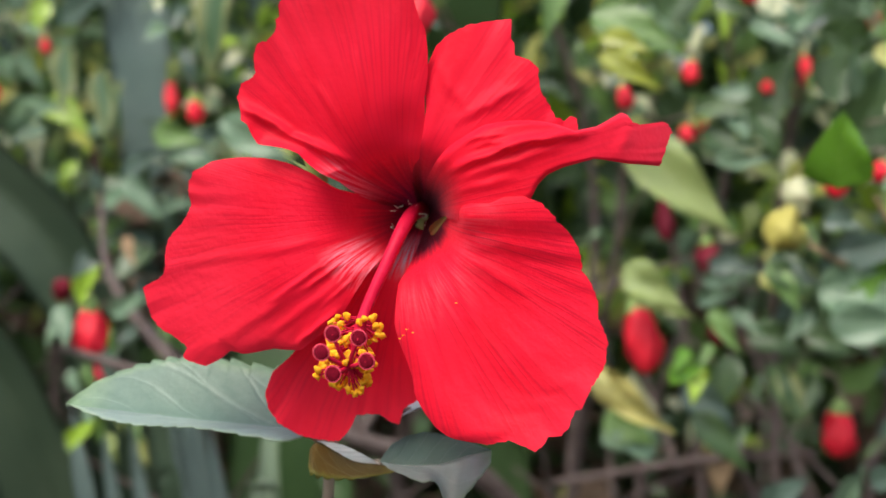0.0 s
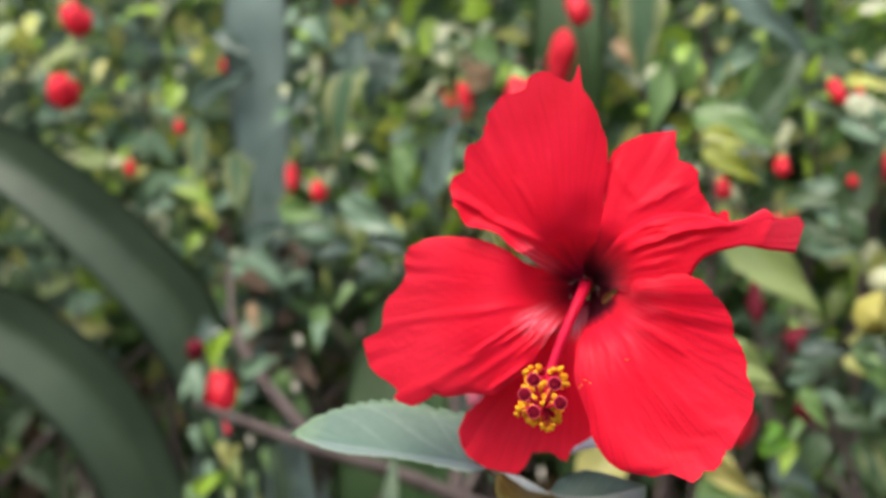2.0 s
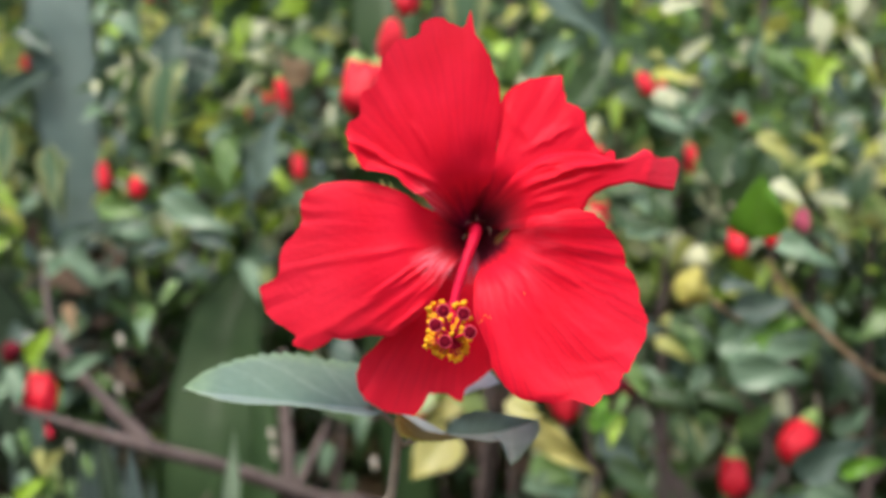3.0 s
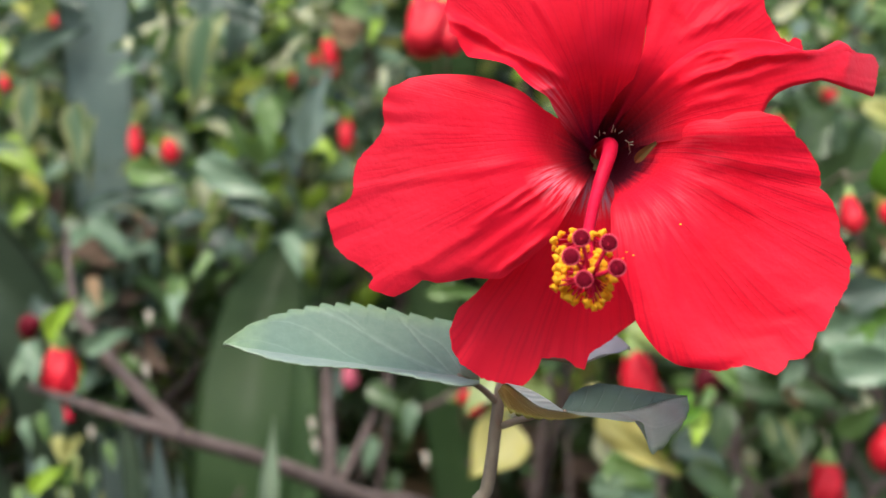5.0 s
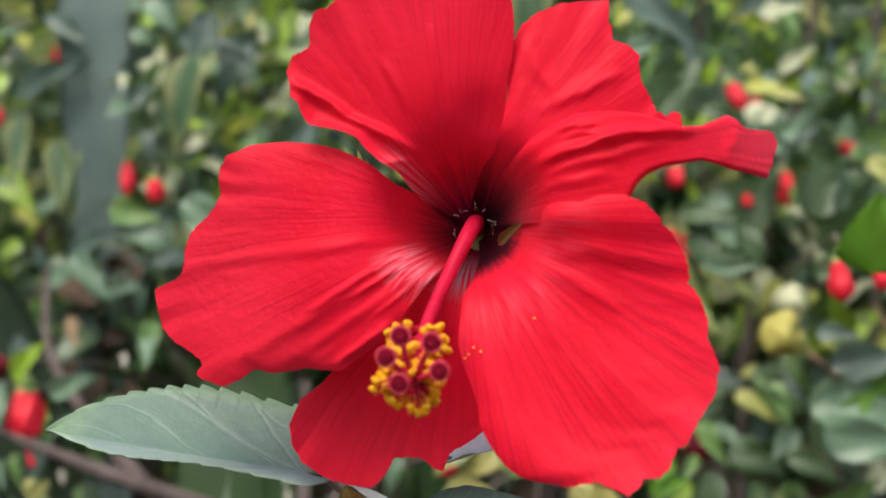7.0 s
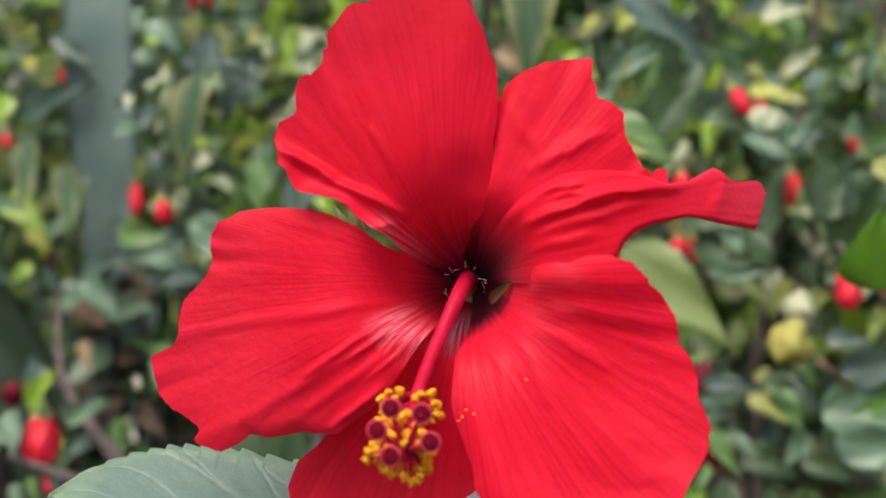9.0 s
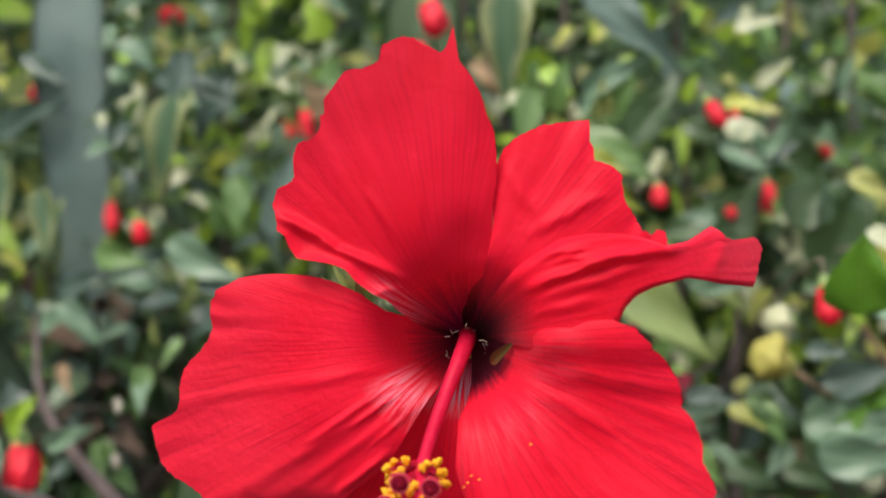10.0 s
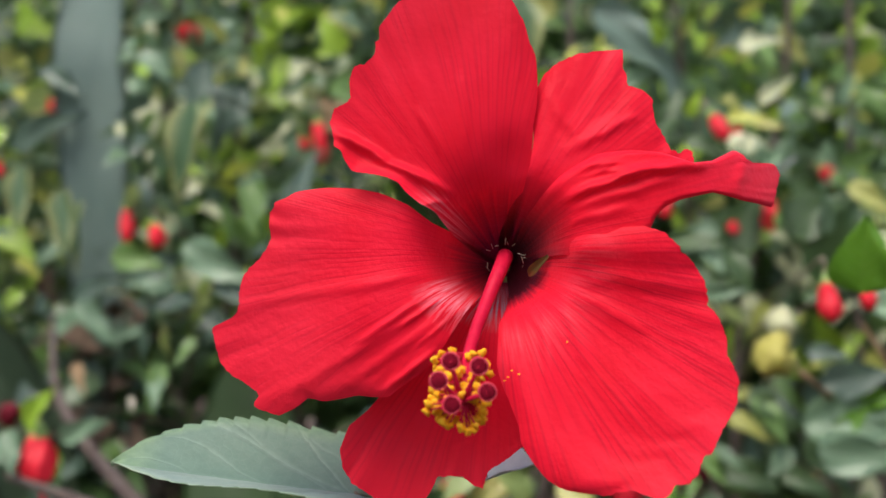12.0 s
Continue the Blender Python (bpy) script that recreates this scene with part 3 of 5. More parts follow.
for k in range(190):
    turn, s = k * 2.4, rng.uniform(-0.05, 1.05)
    side, up = math.cos(turn), math.sin(turn)
    if up * 0.95 - side * 0.3 > 0.1 and rng.random() < 0.68:
        continue
    far = rng.uniform(0.0042, 0.0066) * (1.12 if side > 0 else 0.95) * (0.8 if up > 0.3 else 1.0)
    foot = HUB.lerp(END, min(0.95, max(0, s)))
    tipp = HUB.lerp(END, s) + far * (side * ACROSS + up * RISE) + AXIS * rng.uniform(-0.001, 0.002) + Vector((-0.0008, 0, -0.0016))
    part("filament", local(flower, tube([foot, foot.lerp(tipp, 0.6) + AXIS * 0.0006, tipp], [0.00026, 0.0002, 0.00018], 5, 5)), COLUMN, column)
    bm = bmesh.new()
    bmesh.ops.create_icosphere(bm, subdivisions=2, radius=rng.uniform(0.00068, 0.0009))
    for v in bm.verts:
        v.co.x *= 1.35
        v.co.z -= 0.35 * abs(v.co.x)
        v.co *= 1 + 0.55 * noise.noise(v.co * 1500 + Vector((k, 0, 0)))
    bmesh.ops.rotate(bm, verts=bm.verts, matrix=Matrix.Rotation(rng.uniform(-1.4, 1.4), 3, "Y") @ Matrix.Rotation(rng.uniform(-0.5, 0.5), 3, "Z"))
    bmesh.ops.translate(bm, verts=bm.verts, vec=tipp)
    part("anther", local(flower, bm), POLLEN, column, "yellow pollen-covered anther")
for x, z in ((0.0139, 0.9804), (-0.0005, 0.9714), (0.0012, 0.9737), (0.0003, 0.9722), (0.0028, 0.9729)):
    bm = bmesh.new()
    bmesh.ops.create_icosphere(bm, subdivisions=1, radius=0.00025)
    r = math.hypot(x - MIDDLE.x, z - MIDDLE.z)
    bmesh.ops.scale(bm, verts=bm.verts, vec=(1.5, 0.6, 0.8))
    bmesh.ops.translate(bm, verts=bm.verts, vec=(x, -0.0116 - 0.010 * (r / 0.06) ** 2, z))
    part("pollen_grain", local(flower, bm), POLLEN, flower, "fallen yellow pollen grain")
m, length = along((0.0046, 0.003, 0.9968), (0.0101, -0.0025, 1.0024))
bm = leaf_shape(length, 0.0024, 10, 3, 0.15, 0.6)
bmesh.ops.transform(bm, verts=bm.verts, matrix=m)
part("bract", local(flower, bm), BRACT, flower, "small green bract inside the throat")
rng = random.Random(8)
for k in range(14):
    a = rng.uniform(-0.6, math.pi + 0.6)
    c = Vector((-0.0012 + 0.0046 * math.cos(a), 0.004, 1.0005 + 0.0042 * math.sin(a)))
    part("hair", local(flower, tube([c, c + Vector((rng.uniform(-0.001, 0.001), -0.003, rng.uniform(-0.0005, 0.0015)))], [0.00015, 0.0001], 3, 4)), WHITE, flower, "pale stamen stub in the throat")
# Ground
bm = bmesh.new()
bmesh.ops.create_grid(bm, x_segments=160, y_segments=160, size=1)
for v in bm.verts:
    v.co.x, v.co.y = (4 * c + 396 * c ** 7 for c in v.co.xy)
    v.co.z = 0.03 * noise.noise(v.co * 3) / (1 + 0.02 * v.co.length_squared)
tagged(part("ground", bm, SOIL), "dark bare garden soil", "ground", kind="structure")


# The stem that carries the flower, with its own leaves
FOOT = Vector((-0.06, 0.1, 0.0))
stem = thing("hibiscus_plant", FOOT, "thin upright grey-brown stem carrying the flower and three leaves", "plant")
NODE = Vector((-0.0297, 0.027, 0.9336))
part("stalk", local(stem, tube([FOOT, (-0.055, 0.09, 0.35), (-0.045, 0.06, 0.7), (-0.0385, 0.034, 0.882), (-0.0325, 0.029, 0.9115), NODE, (-0.0270, 0.031, 0.9427), (-0.008, 0.055, 0.98), (-0.003, 0.046, 0.993)],
     [0.006, 0.005, 0.0036, 0.0020, 0.0018, 0.0017, 0.0014, 0.0016, 0.002], 60, 10, 0.08)), STEM, stem)
part("calyx", local(stem, tube([(-0.003, 0.05, 0.99), (-0.003, 0.044, 0.996), (-0.003, 0.031, 1.001)], [0.002, 0.006, 0.0075], 10, 12)), CALYX, stem, "green cup behind the petals")


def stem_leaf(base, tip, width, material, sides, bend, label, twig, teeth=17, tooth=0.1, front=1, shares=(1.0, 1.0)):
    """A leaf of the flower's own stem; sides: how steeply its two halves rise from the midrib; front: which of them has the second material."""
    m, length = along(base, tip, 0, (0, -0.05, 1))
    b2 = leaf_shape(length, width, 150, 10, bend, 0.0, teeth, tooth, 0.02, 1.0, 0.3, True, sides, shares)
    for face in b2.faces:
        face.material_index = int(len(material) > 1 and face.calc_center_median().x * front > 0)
    bmesh.ops.transform(b2, verts=b2.verts, matrix=m)
    bmesh.ops.solidify(b2, geom=b2.faces[:], thickness=0.0003)
    ob = part("leaf", local(stem, b2), material, stem, label)
    part("petiole", local(stem, tube([twig, Vector(twig).lerp(Vector(base), 0.5) + Vector((0, 0, 0.001)), base], [0.0011, 0.0008, 0.0008], 8, 8)), STEM, stem)
    return ob


# front half takes the paler green that paints its sky reflection
stem_leaf((-0.0405, 0.0175, 0.9416), (-0.1003, 0.0042, 0.9485), 0.036, (HERO, SKYSHEEN), (0.8, -0.1), -0.02, "broad grey-green toothed leaf with its back half raised", NODE, 13, 0.075, -1, (1.0, 0.5))


def half_leaf(bm, uvl, rib, edge, slot, teeth=0, tooth=0.0, bulge=0.0, nu=72, nv=8):
    """One half of a leaf, spanned between its midrib and its toothed outer edge."""
    rows, coords = [], {}
    for i, (a, b) in enumerate(zip(spline(rib, nu + 1), spline(edge, nu + 1))):
        u = i / nu
        bite = tooth * abs(math.sin(math.pi * teeth * u)) ** 0.7
        row = []
        for j in range(nv + 1):
            v = j / nv
            p = a.lerp(b, v + bite * v ** 5)
            p.y -= bulge * math.sin(math.pi * v) * math.sin(math.pi * u) + 0.00015 * math.sin(40 * (u - 0.3 * v))
            w = bm.verts.new(p)
            coords[w] = (v, u)
            row.append(w)
        rows.append(row)
    for p, q in zip(rows, rows[1:]):
        for j in range(nv):
            f = bm.faces.new((p[j], p[j + 1], q[j + 1], q[j]))
            f.material_index = slot
            for loop in f.loops:
                loop[uvl].uv = coords[loop.vert]


def folded_leaf(material, halves, label, base):
    b2 = bmesh.new()
    uvl = b2.loops.layers.uv.new()
    for args in halves:
        half_leaf(b2, uvl, *args)
    bmesh.ops.solidify(b2, geom=b2.faces[:], thickness=0.00025)
    part("leaf", local(stem, b2), material, stem, label)
    twig = NODE + Vector((0.001, 0, -0.006))
    part("petiole", local(stem, tube([twig, twig.lerp(Vector(base), 0.5) + Vector((0, 0.001, 0.0005)), base], [0.0011, 0.0008, 0.0007], 8, 8)), STEM, stem)


RIB = ((-0.013, 0.0155, 0.9331), (-0.0046, 0.0125, 0.9329), (0.0042, 0.0115, 0.9337), (0.0128, 0.0115, 0.9364), (0.019, 0.012, 0.9378))
# drooping half is coloured paler to imitate sky reflected on it
folded_leaf((BLUEDARK, FOLDSHEEN), (
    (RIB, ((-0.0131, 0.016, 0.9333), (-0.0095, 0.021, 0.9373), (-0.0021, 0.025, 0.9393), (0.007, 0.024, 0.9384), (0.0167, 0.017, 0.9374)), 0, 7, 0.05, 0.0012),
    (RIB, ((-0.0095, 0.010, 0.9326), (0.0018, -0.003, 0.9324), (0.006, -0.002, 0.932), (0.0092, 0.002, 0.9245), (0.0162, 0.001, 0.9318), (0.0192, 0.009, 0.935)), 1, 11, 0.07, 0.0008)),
    "folded leaf, dark green behind, its drooping half paled with painted sky sheen", RIB[0])
FOLD = ((-0.0295, 0.003, 0.9389), (-0.0276, 0.004, 0.9408), (-0.024, 0.006, 0.9384), (-0.0187, 0.009, 0.9346), (-0.0122, 0.0125, 0.933), (-0.0039, 0.014, 0.9325))
folded_leaf((BRONZE, UNDERSHEEN), (
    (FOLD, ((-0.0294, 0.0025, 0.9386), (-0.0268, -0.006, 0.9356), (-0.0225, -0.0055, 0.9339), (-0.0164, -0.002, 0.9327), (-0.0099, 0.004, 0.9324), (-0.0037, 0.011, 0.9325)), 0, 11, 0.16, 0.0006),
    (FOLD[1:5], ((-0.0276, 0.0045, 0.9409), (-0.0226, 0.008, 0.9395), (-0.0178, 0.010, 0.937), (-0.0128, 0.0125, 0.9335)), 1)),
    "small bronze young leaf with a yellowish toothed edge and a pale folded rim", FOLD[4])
# this leaf's brightness from the sky is in its pale colour
stem_leaf((-0.0068, 0.0300, 0.9450), (0.0055, 0.0285, 0.9492), 0.018, (UNDERSHEEN,), (0.1, 0.7), 0.0, "leaf behind the lower petal, paled bluish for sky sheen", NODE + Vector((0, 0, 0.012)), 7)
sprig = (-0.0322, 0.0144, 1.016)
for k, (dx, dz) in enumerate(((-0.002, 0.007), (0.0015, 0.006), (0.004, 0.002), (-0.004, 0.004))):
    c = Vector(sprig) + Vector((0.004, 0.004, -0.006))
    m, length = along(c, Vector(sprig) + Vector((dx, 0, dz * 0.6)), 20 * k)
    b2 = leaf_shape(length, 0.0028, 8, 2, 0.1, 0.3)
    bmesh.ops.transform(b2, verts=b2.verts, matrix=m)
    part("bract", local(stem, b2), CALYX, stem, "narrow pale green bract behind the petals")
part("bract_stalk", local(stem, tube([(-0.004, 0.034, 0.985), (-0.015, 0.03, 0.995), Vector(sprig) + Vector((0.004, 0.004, -0.006))], [0.001, 0.001, 0.001], 8, 6)), CALYX, stem)


# Big strap leaves of the agave-like plant
def blade(points, widths, fold, facing=(0, -1, 0.1), n=40, thick=0.004, twist=0.0):
    bm = bmesh.new()
    points = [Vector(p) for p in points]
    low = points[1] + 1.2 * (points[1] - points[2])
    low.z = max(low.z, points[0].z + 0.05)
    points, widths = [points[0], low, *points[1:]], [widths[0], (widths[0] + widths[1]) / 2, *widths[1:]]
    line = spline(points, n)
    rows = []
    for i, c in enumerate(line):
        d = (line[min(i + 1, n - 1)] - line[max(i - 1, 0)]).normalized()
        z = Vector(facing)
        z = (z - z.dot(d) * d).normalized()
        z = Matrix.Rotation(radians(twist * i / n), 3, d) @ z
        x = d.cross(z)
        f = i / (n - 1) * (len(widths) - 1)
        k = min(int(f), len(widths) - 2)
        s2 = f - k
        s2 = s2 * s2 * (3 - 2 * s2)
        w = (widths[k] * (1 - s2) + widths[k + 1] * s2) / 2
        rows.append([bm.verts.new(c + x * w * j / 5 + z * (fold * w * abs(j / 5) ** 1.1 + 0.0008 * noise.noise(c * 9 + Vector((j * 0.4, 0, 0))))) for j in range(-5, 6)])
    for p, q in zip(rows, rows[1:]):
        for j in range(10):
            bm.faces.new((p[j], p[j + 1], q[j + 1], q[j]))
    bmesh.ops.solidify(bm, geom=bm.faces[:], thickness=thick)
    return bm


agave = thing("agave", (-0.35, 0.6, 0), "large agave with broad arching grey-green strap leaves", "plant")
HEART = Vector((-0.30, 0.66, 0.1))
part("strap_leaf", local(agave, blade([HEART, (-0.4028, 0.72, 0.7099), (-0.4039, 0.68, 0.8664), (-0.442, 0.66, 0.9606), (-0.5327, 0.65, 1.0478), (-0.6583, 0.65, 1.1219), (-0.8163, 0.66, 1.1571)], [0.05, 0.06, 0.07, 0.075, 0.07, 0.06, 0.01], 0.45)), BLADE, agave)
part("strap_leaf", local(agave, blade([HEART, (-0.4413, 0.68, 0.6376), (-0.4525, 0.65, 0.7645), (-0.4892, 0.63, 0.8581), (-0.5641, 0.62, 0.9278), (-0.6626, 0.61, 0.9667), (-0.7789, 0.62, 0.9742)], [0.05, 0.06, 0.08, 0.084, 0.08, 0.065, 0.01], 0.45)), BLADE, agave)
part("strap_leaf", local(agave, blade([HEART, (-0.404, 0.8, 0.96), (-0.4019, 0.77, 1.0422), (-0.4006, 0.76, 1.1075), (-0.4064, 0.76, 1.1782), (-0.413, 0.76, 1.2547), (-0.4167, 0.78, 1.33), (-0.42, 0.82, 1.48)], [0.05, 0.045, 0.052, 0.06, 0.066, 0.068, 0.06, 0.01], 0.12)), BLADEB, agave)
part("strap_leaf", local(agave, blade([HEART, (-0.2575, 0.68, 0.7115), (-0.2493, 0.68, 0.8033), (-0.2491, 0.7, 0.8751), (-0.2496, 0.75, 0.9449), (-0.2376, 0.8, 1.0272)], [0.04, 0.085, 0.088, 0.088, 0.075, 0.01], 0.25)), BLADEG, agave)
part("strap_leaf", local(agave, blade([HEART + Vector((0.1, -0.1, 0)), (-0.171, 0.4, 0.8136), (-0.1694, 0.4, 0.8497), (-0.1699, 0.41, 0.8898)], [0.02, 0.018, 0.012, 0.0006], 0.4, thick=0.0012)), BLADEP, agave)
part("strap_leaf", local(agave, blade([HEART, (-0.2788, 0.5, 0.8016), (-0.2845, 0.5, 0.8505), (-0.2915, 0.5, 0.8769)], [0.02, 0.016, 0.014, 0.002], 0.4, thick=0.002)), BLADE, agave)
part("strap_leaf", local(agave, blade([HEART, (-0.1895, 0.62, 0.7925), (-0.1927, 0.64, 0.8767), (-0.2006, 0.66, 0.9379)], [0.02, 0.026, 0.024, 0.003], 0.4, thick=0.002)), BLADEG, agave)
part("strap_leaf", local(agave, blade([HEART, (-0.6763, 0.8, 1.0831), (-0.7092, 0.8, 1.1869), (-0.736, 0.8, 1.3041)], [0.03, 0.05, 0.045, 0.008], 0.3)), BLADE, agave)
part("strap_leaf", local(agave, blade([(0.02, 0.8, 0.1), (-0.0988, 0.76, 1.0782), (-0.0932, 0.72, 1.1682), (-0.092, 0.72, 1.2453), (-0.0957, 0.78, 1.3664)], [0.04, 0.06, 0.068, 0.066, 0.01], 0.2)), BLADEG, agave)
for x, y, w in ((215, 740, 0.012), (150, 800, 0.01), (265, 720, 0.014), (92, 810, 0.01), (30, 780, 0.014), (310, 800, 0.012)):
    top = Vector((-0.3099, 0.55, 0.8593)) + Vector(((x - 200) * 0.00039, 0.0, (760 - y) * 0.00039))
    part("strap_leaf", local(agave, blade([HEART, top + Vector((0.012, 0.03, -0.16)), top + Vector((0.005, 0.01, -0.07)), top], [w, 1.3 * w, 1.2 * w, 0.001], 0.4, thick=0.0015)), BLADEB, agave)
part("heart", local(agave, tube([(-0.33, 0.66, -0.02), (-0.31, 0.66, 0.12), HEART + Vector((0, 0, 0.1))], [0.09, 0.07, 0.02], 10, 12)), BLADE, agave)

# Woody stems of the shrubs behind
left = thing("flowering_shrub", (-0.25, 0.7, 0), "dense garden shrub with dark green and cream-edged leaves", "shrub")
right = thing("flowering_shrub", (0.3, 0.7, 0), "dense garden shrub with bluish green and yellowing leaves", "shrub")
WOODY = []
rng = random.Random(21)
for k in range(22):
    x = -0.75 + 1.5 * k / 21 + rng.uniform(-0.02, 0.02)
    y = rng.uniform(0.82, 1.05)
    owner = left if x < 0.05 else right
    pts = [Vector((x + rng.uniform(-0.04, 0.04), y, -0.03))]
    for z in (0.35, 0.7, 1.0, 1.3, 1.6):
        pts.append(Vector((x + rng.uniform(-0.05, 0.05), y + rng.uniform(-0.05, 0.05), z)))
    WOODY.append(pts)
    part("branch", local(owner, tube(pts, [0.009, 0.007, 0.005, 0.004, 0.003, 0.0015], 36, 7, 0.2)), TWIG, owner)
part("branch", local(left, tube([(-0.3555, 0.5, 0.8974), (-0.3125, 0.5, 0.8835), (-0.2505, 0.5, 0.8655), (-0.199, 0.52, 0.848), (-0.139, 0.55, 0.8201), (-0.0705, 0.62, 0.7818), (0.05, 0.75, 0.6)], [0.0026, 0.0037, 0.0052, 0.0056, 0.006, 0.008, 0.009], 50, 9, 0.2)), TWIG, left)
part("branch", local(left, tube([(-0.3705, 0.6, 1.0068), (-0.3441, 0.55, 0.9528), (-0.308, 0.52, 0.9157), (-0.2505, 0.5, 0.8655)], [0.002, 0.003, 0.0045, 0.006], 40, 9, 0.2)), TWIG, left)
part("branch", local(left, tube([(-0.1695, 0.6, 0.9327), (-0.1683, 0.6, 0.8803), (-0.162, 0.58, 0.8224)], [0.003, 0.005, 0.006], 20, 8, 0.2)), TWIG, left)
part("branch", local(left, tube([(-0.1173, 0.6, 0.9143), (-0.1357, 0.6, 0.8668), (-0.1556, 0.58, 0.8223)], [0.002, 0.003, 0.004], 20, 8, 0.2)), TWIG, left)
part("branch", local(right, tube([(0.1937, 0.45, 0.9993), (0.2163, 0.45, 0.9643), (0.2667, 0.47, 0.9206), (0.3633, 0.6, 0.8716), (0.45, 0.8, 0.7)], [0.0014, 0.002, 0.0025, 0.003, 0.006], 40, 8, 0.2)), DRY, right)
part("branch", local(right, tube([(0.1115, 0.6, 0.833), (0.1336, 0.6, 0.7815), (0.2, 0.75, 0.6)], [0.002, 0.003, 0.005], 20, 8, 0.2)), TWIG, right)
part("branch", local(right, tube([(0.2402, 0.6, 0.8313), (0.2056, 0.6, 0.7892), (0.1836, 0.62, 0.7424), (0.25, 0.75, 0.6)], [0.002, 0.003, 0.003, 0.005], 20, 8, 0.2)), TWIG, right)
part("branch", local(right, tube([(-0.025, 0.75, 0.745), (0.0999, 0.75, 0.7686), (0.1986, 0.75, 0.7773)], [0.0035, 0.0035, 0.0025], 30, 8, 0.3)), TWIG, right)
part("branch", local(right, tube([(0.1516, 0.45, 0.9741), (0.1719, 0.47, 0.9607), (0.23, 0.62, 0.93), (0.27, 0.85, 0.88)], [0.0016, 0.002, 0.002, 0.003], 30, 8, 0.2)), DRY, right)

rng = random.Random(33)
for k in range(46):
    a = Vector((rng.uniform(-0.6, 0.6), rng.uniform(0.66, 0.92), rng.uniform(0.62, 0.95)))
    d = Vector((rng.gauss(0, 0.12), rng.gauss(0, 0.05), rng.uniform(0.05, 0.28)))
    owner = left if a.x < 0.05 else right
    part("twig", local(owner, tube([a - d, a + Vector((rng.gauss(0, 0.01), 0, 0)), a + d], [0.0032, 0.0024, 0.0012], 14, 6, 0.3)), TWIG, owner)

# Single leaves that stand out
SHAPES = {}


WIDTHS = (0.46, 0.54, 0.62, 0.72)


def leaf_mesh(material, k):
    if (material.name, k) not in SHAPES:
        b2 = leaf_shape(1, WIDTHS[k % 4], 24, 5, (0.06, 0.16, 0.26)[k % 3], 0.22, 11, 0.16, 0.07, k)
        me = bpy.data.meshes.new("leaf")
        b2.to_mesh(me)
        b2.free()
        for p in me.polygons:
            p.use_smooth = True
        me.materials.append(material)
        SHAPES[material.name, k] = me
    return SHAPES[material.name, k]


def leaf(base, tip, wide, material, roll=0.0, facing=(0, -1, 0.35)):
    """A leaf from base to tip; wide: its breadth against its length."""
    m, length = along(base, tip, roll, facing)
    k = leaf.count % 12
    leaf.count += 1
    owner = left if base[0] < 0.05 else right
    ob = new("leaf", leaf_mesh(material, k))
    ob.parent = owner
    ratio = (0.84 if wide > 0.8 else 0.74) * wide / WIDTHS[k % 4]
    ob.matrix_basis = Matrix.Translation(-owner.location) @ m @ Matrix.Diagonal((length * ratio, length, length, 1))
    return ob


leaf.count = 0
leaf((0.048, 0.5, 1.0407), (0.1135, 0.485, 0.9752), 0.52, PALEGREEN, 10)
leaf((0.1417, 0.24, 1.0056), (0.1421, 0.225, 1.0371), 0.95, VIVID, -10)
leaf((0.1919, 0.45, 1.011), (0.243, 0.435, 1.0006), 0.5, BLUE, -20)
leaf((0.1666, 0.5, 0.9388), (0.2388, 0.485, 0.9347), 0.6, BLUE, 20, (0, -0.8, 0.6))
leaf((0.261, 0.55, 1.1467), (0.2503, 0.54, 1.1645), 0.6, BRIGHT, 0)
leaf((0.2631, 0.55, 1.1489), (0.2774, 0.54, 1.1511), 0.5, BRIGHT, 0)
leaf((0.2609, 0.55, 1.1446), (0.2626, 0.54, 1.1299), 0.5, BRIGHT, 0)
leaf((0.2647, 0.55, 1.0837), (0.2435, 0.54, 1.1), 0.35, LIMEL, 0)
leaf((0.2647, 0.55, 1.0837), (0.2791, 0.54, 1.0974), 0.35, CREAM, 0)
leaf((0.2647, 0.55, 1.0815), (0.2411, 0.54, 1.0699), 0.4, LIMEL, 0)
leaf((0.2647, 0.55, 1.0837), (0.2645, 0.54, 1.1083), 0.3, PALEGREEN, 0)
leaf((0.2646, 0.55, 1.0794), (0.2809, 0.54, 1.0674), 0.35, PALEGREEN, 0)
leaf((0.1491, 0.6, 1.1414), (0.1568, 0.59, 1.1122), 0.4, CREAM, 0)
leaf((0.1603, 0.6, 1.1112), (0.186, 0.59, 1.1255), 0.45, UNDERSHEEN, 0)
leaf((0.2284, 0.6, 1.1678), (0.2574, 0.59, 1.1427), 0.4, GREEN, 0)
leaf((0.1738, 0.52, 0.9463), (0.2123, 0.505, 0.9716), 0.7, DARKBLUE, 0)
leaf((0.2523, 0.7, 1.0554), (0.201, 0.685, 1.1295), 0.8, DARK, 0)
leaf((0.2039, 0.62, 1.0314), (0.247, 0.605, 1.1016), 0.8, DARK, 20)
leaf((0.262, 0.6, 1.0745), (0.2249, 0.585, 1.0903), 0.45, PALEGREEN, 0)
leaf((0.3, 0.62, 1.0467), (0.2656, 0.605, 1.0568), 0.5, CREAM, 10)
leaf((0.295, 0.6, 1.02), (0.273, 0.585, 1.0471), 0.5, PALEGREEN, 0)
leaf((0.2641, 0.6, 1.1442), (0.2277, 0.585, 1.1694), 0.5, GREEN, 0)
leaf((0.2664, 0.6, 1.1442), (0.2828, 0.585, 1.1685), 0.7, BRIGHT, 0)
leaf((0.2825, 0.62, 1.152), (0.2588, 0.605, 1.1774), 0.7, BRIGHT, 20)
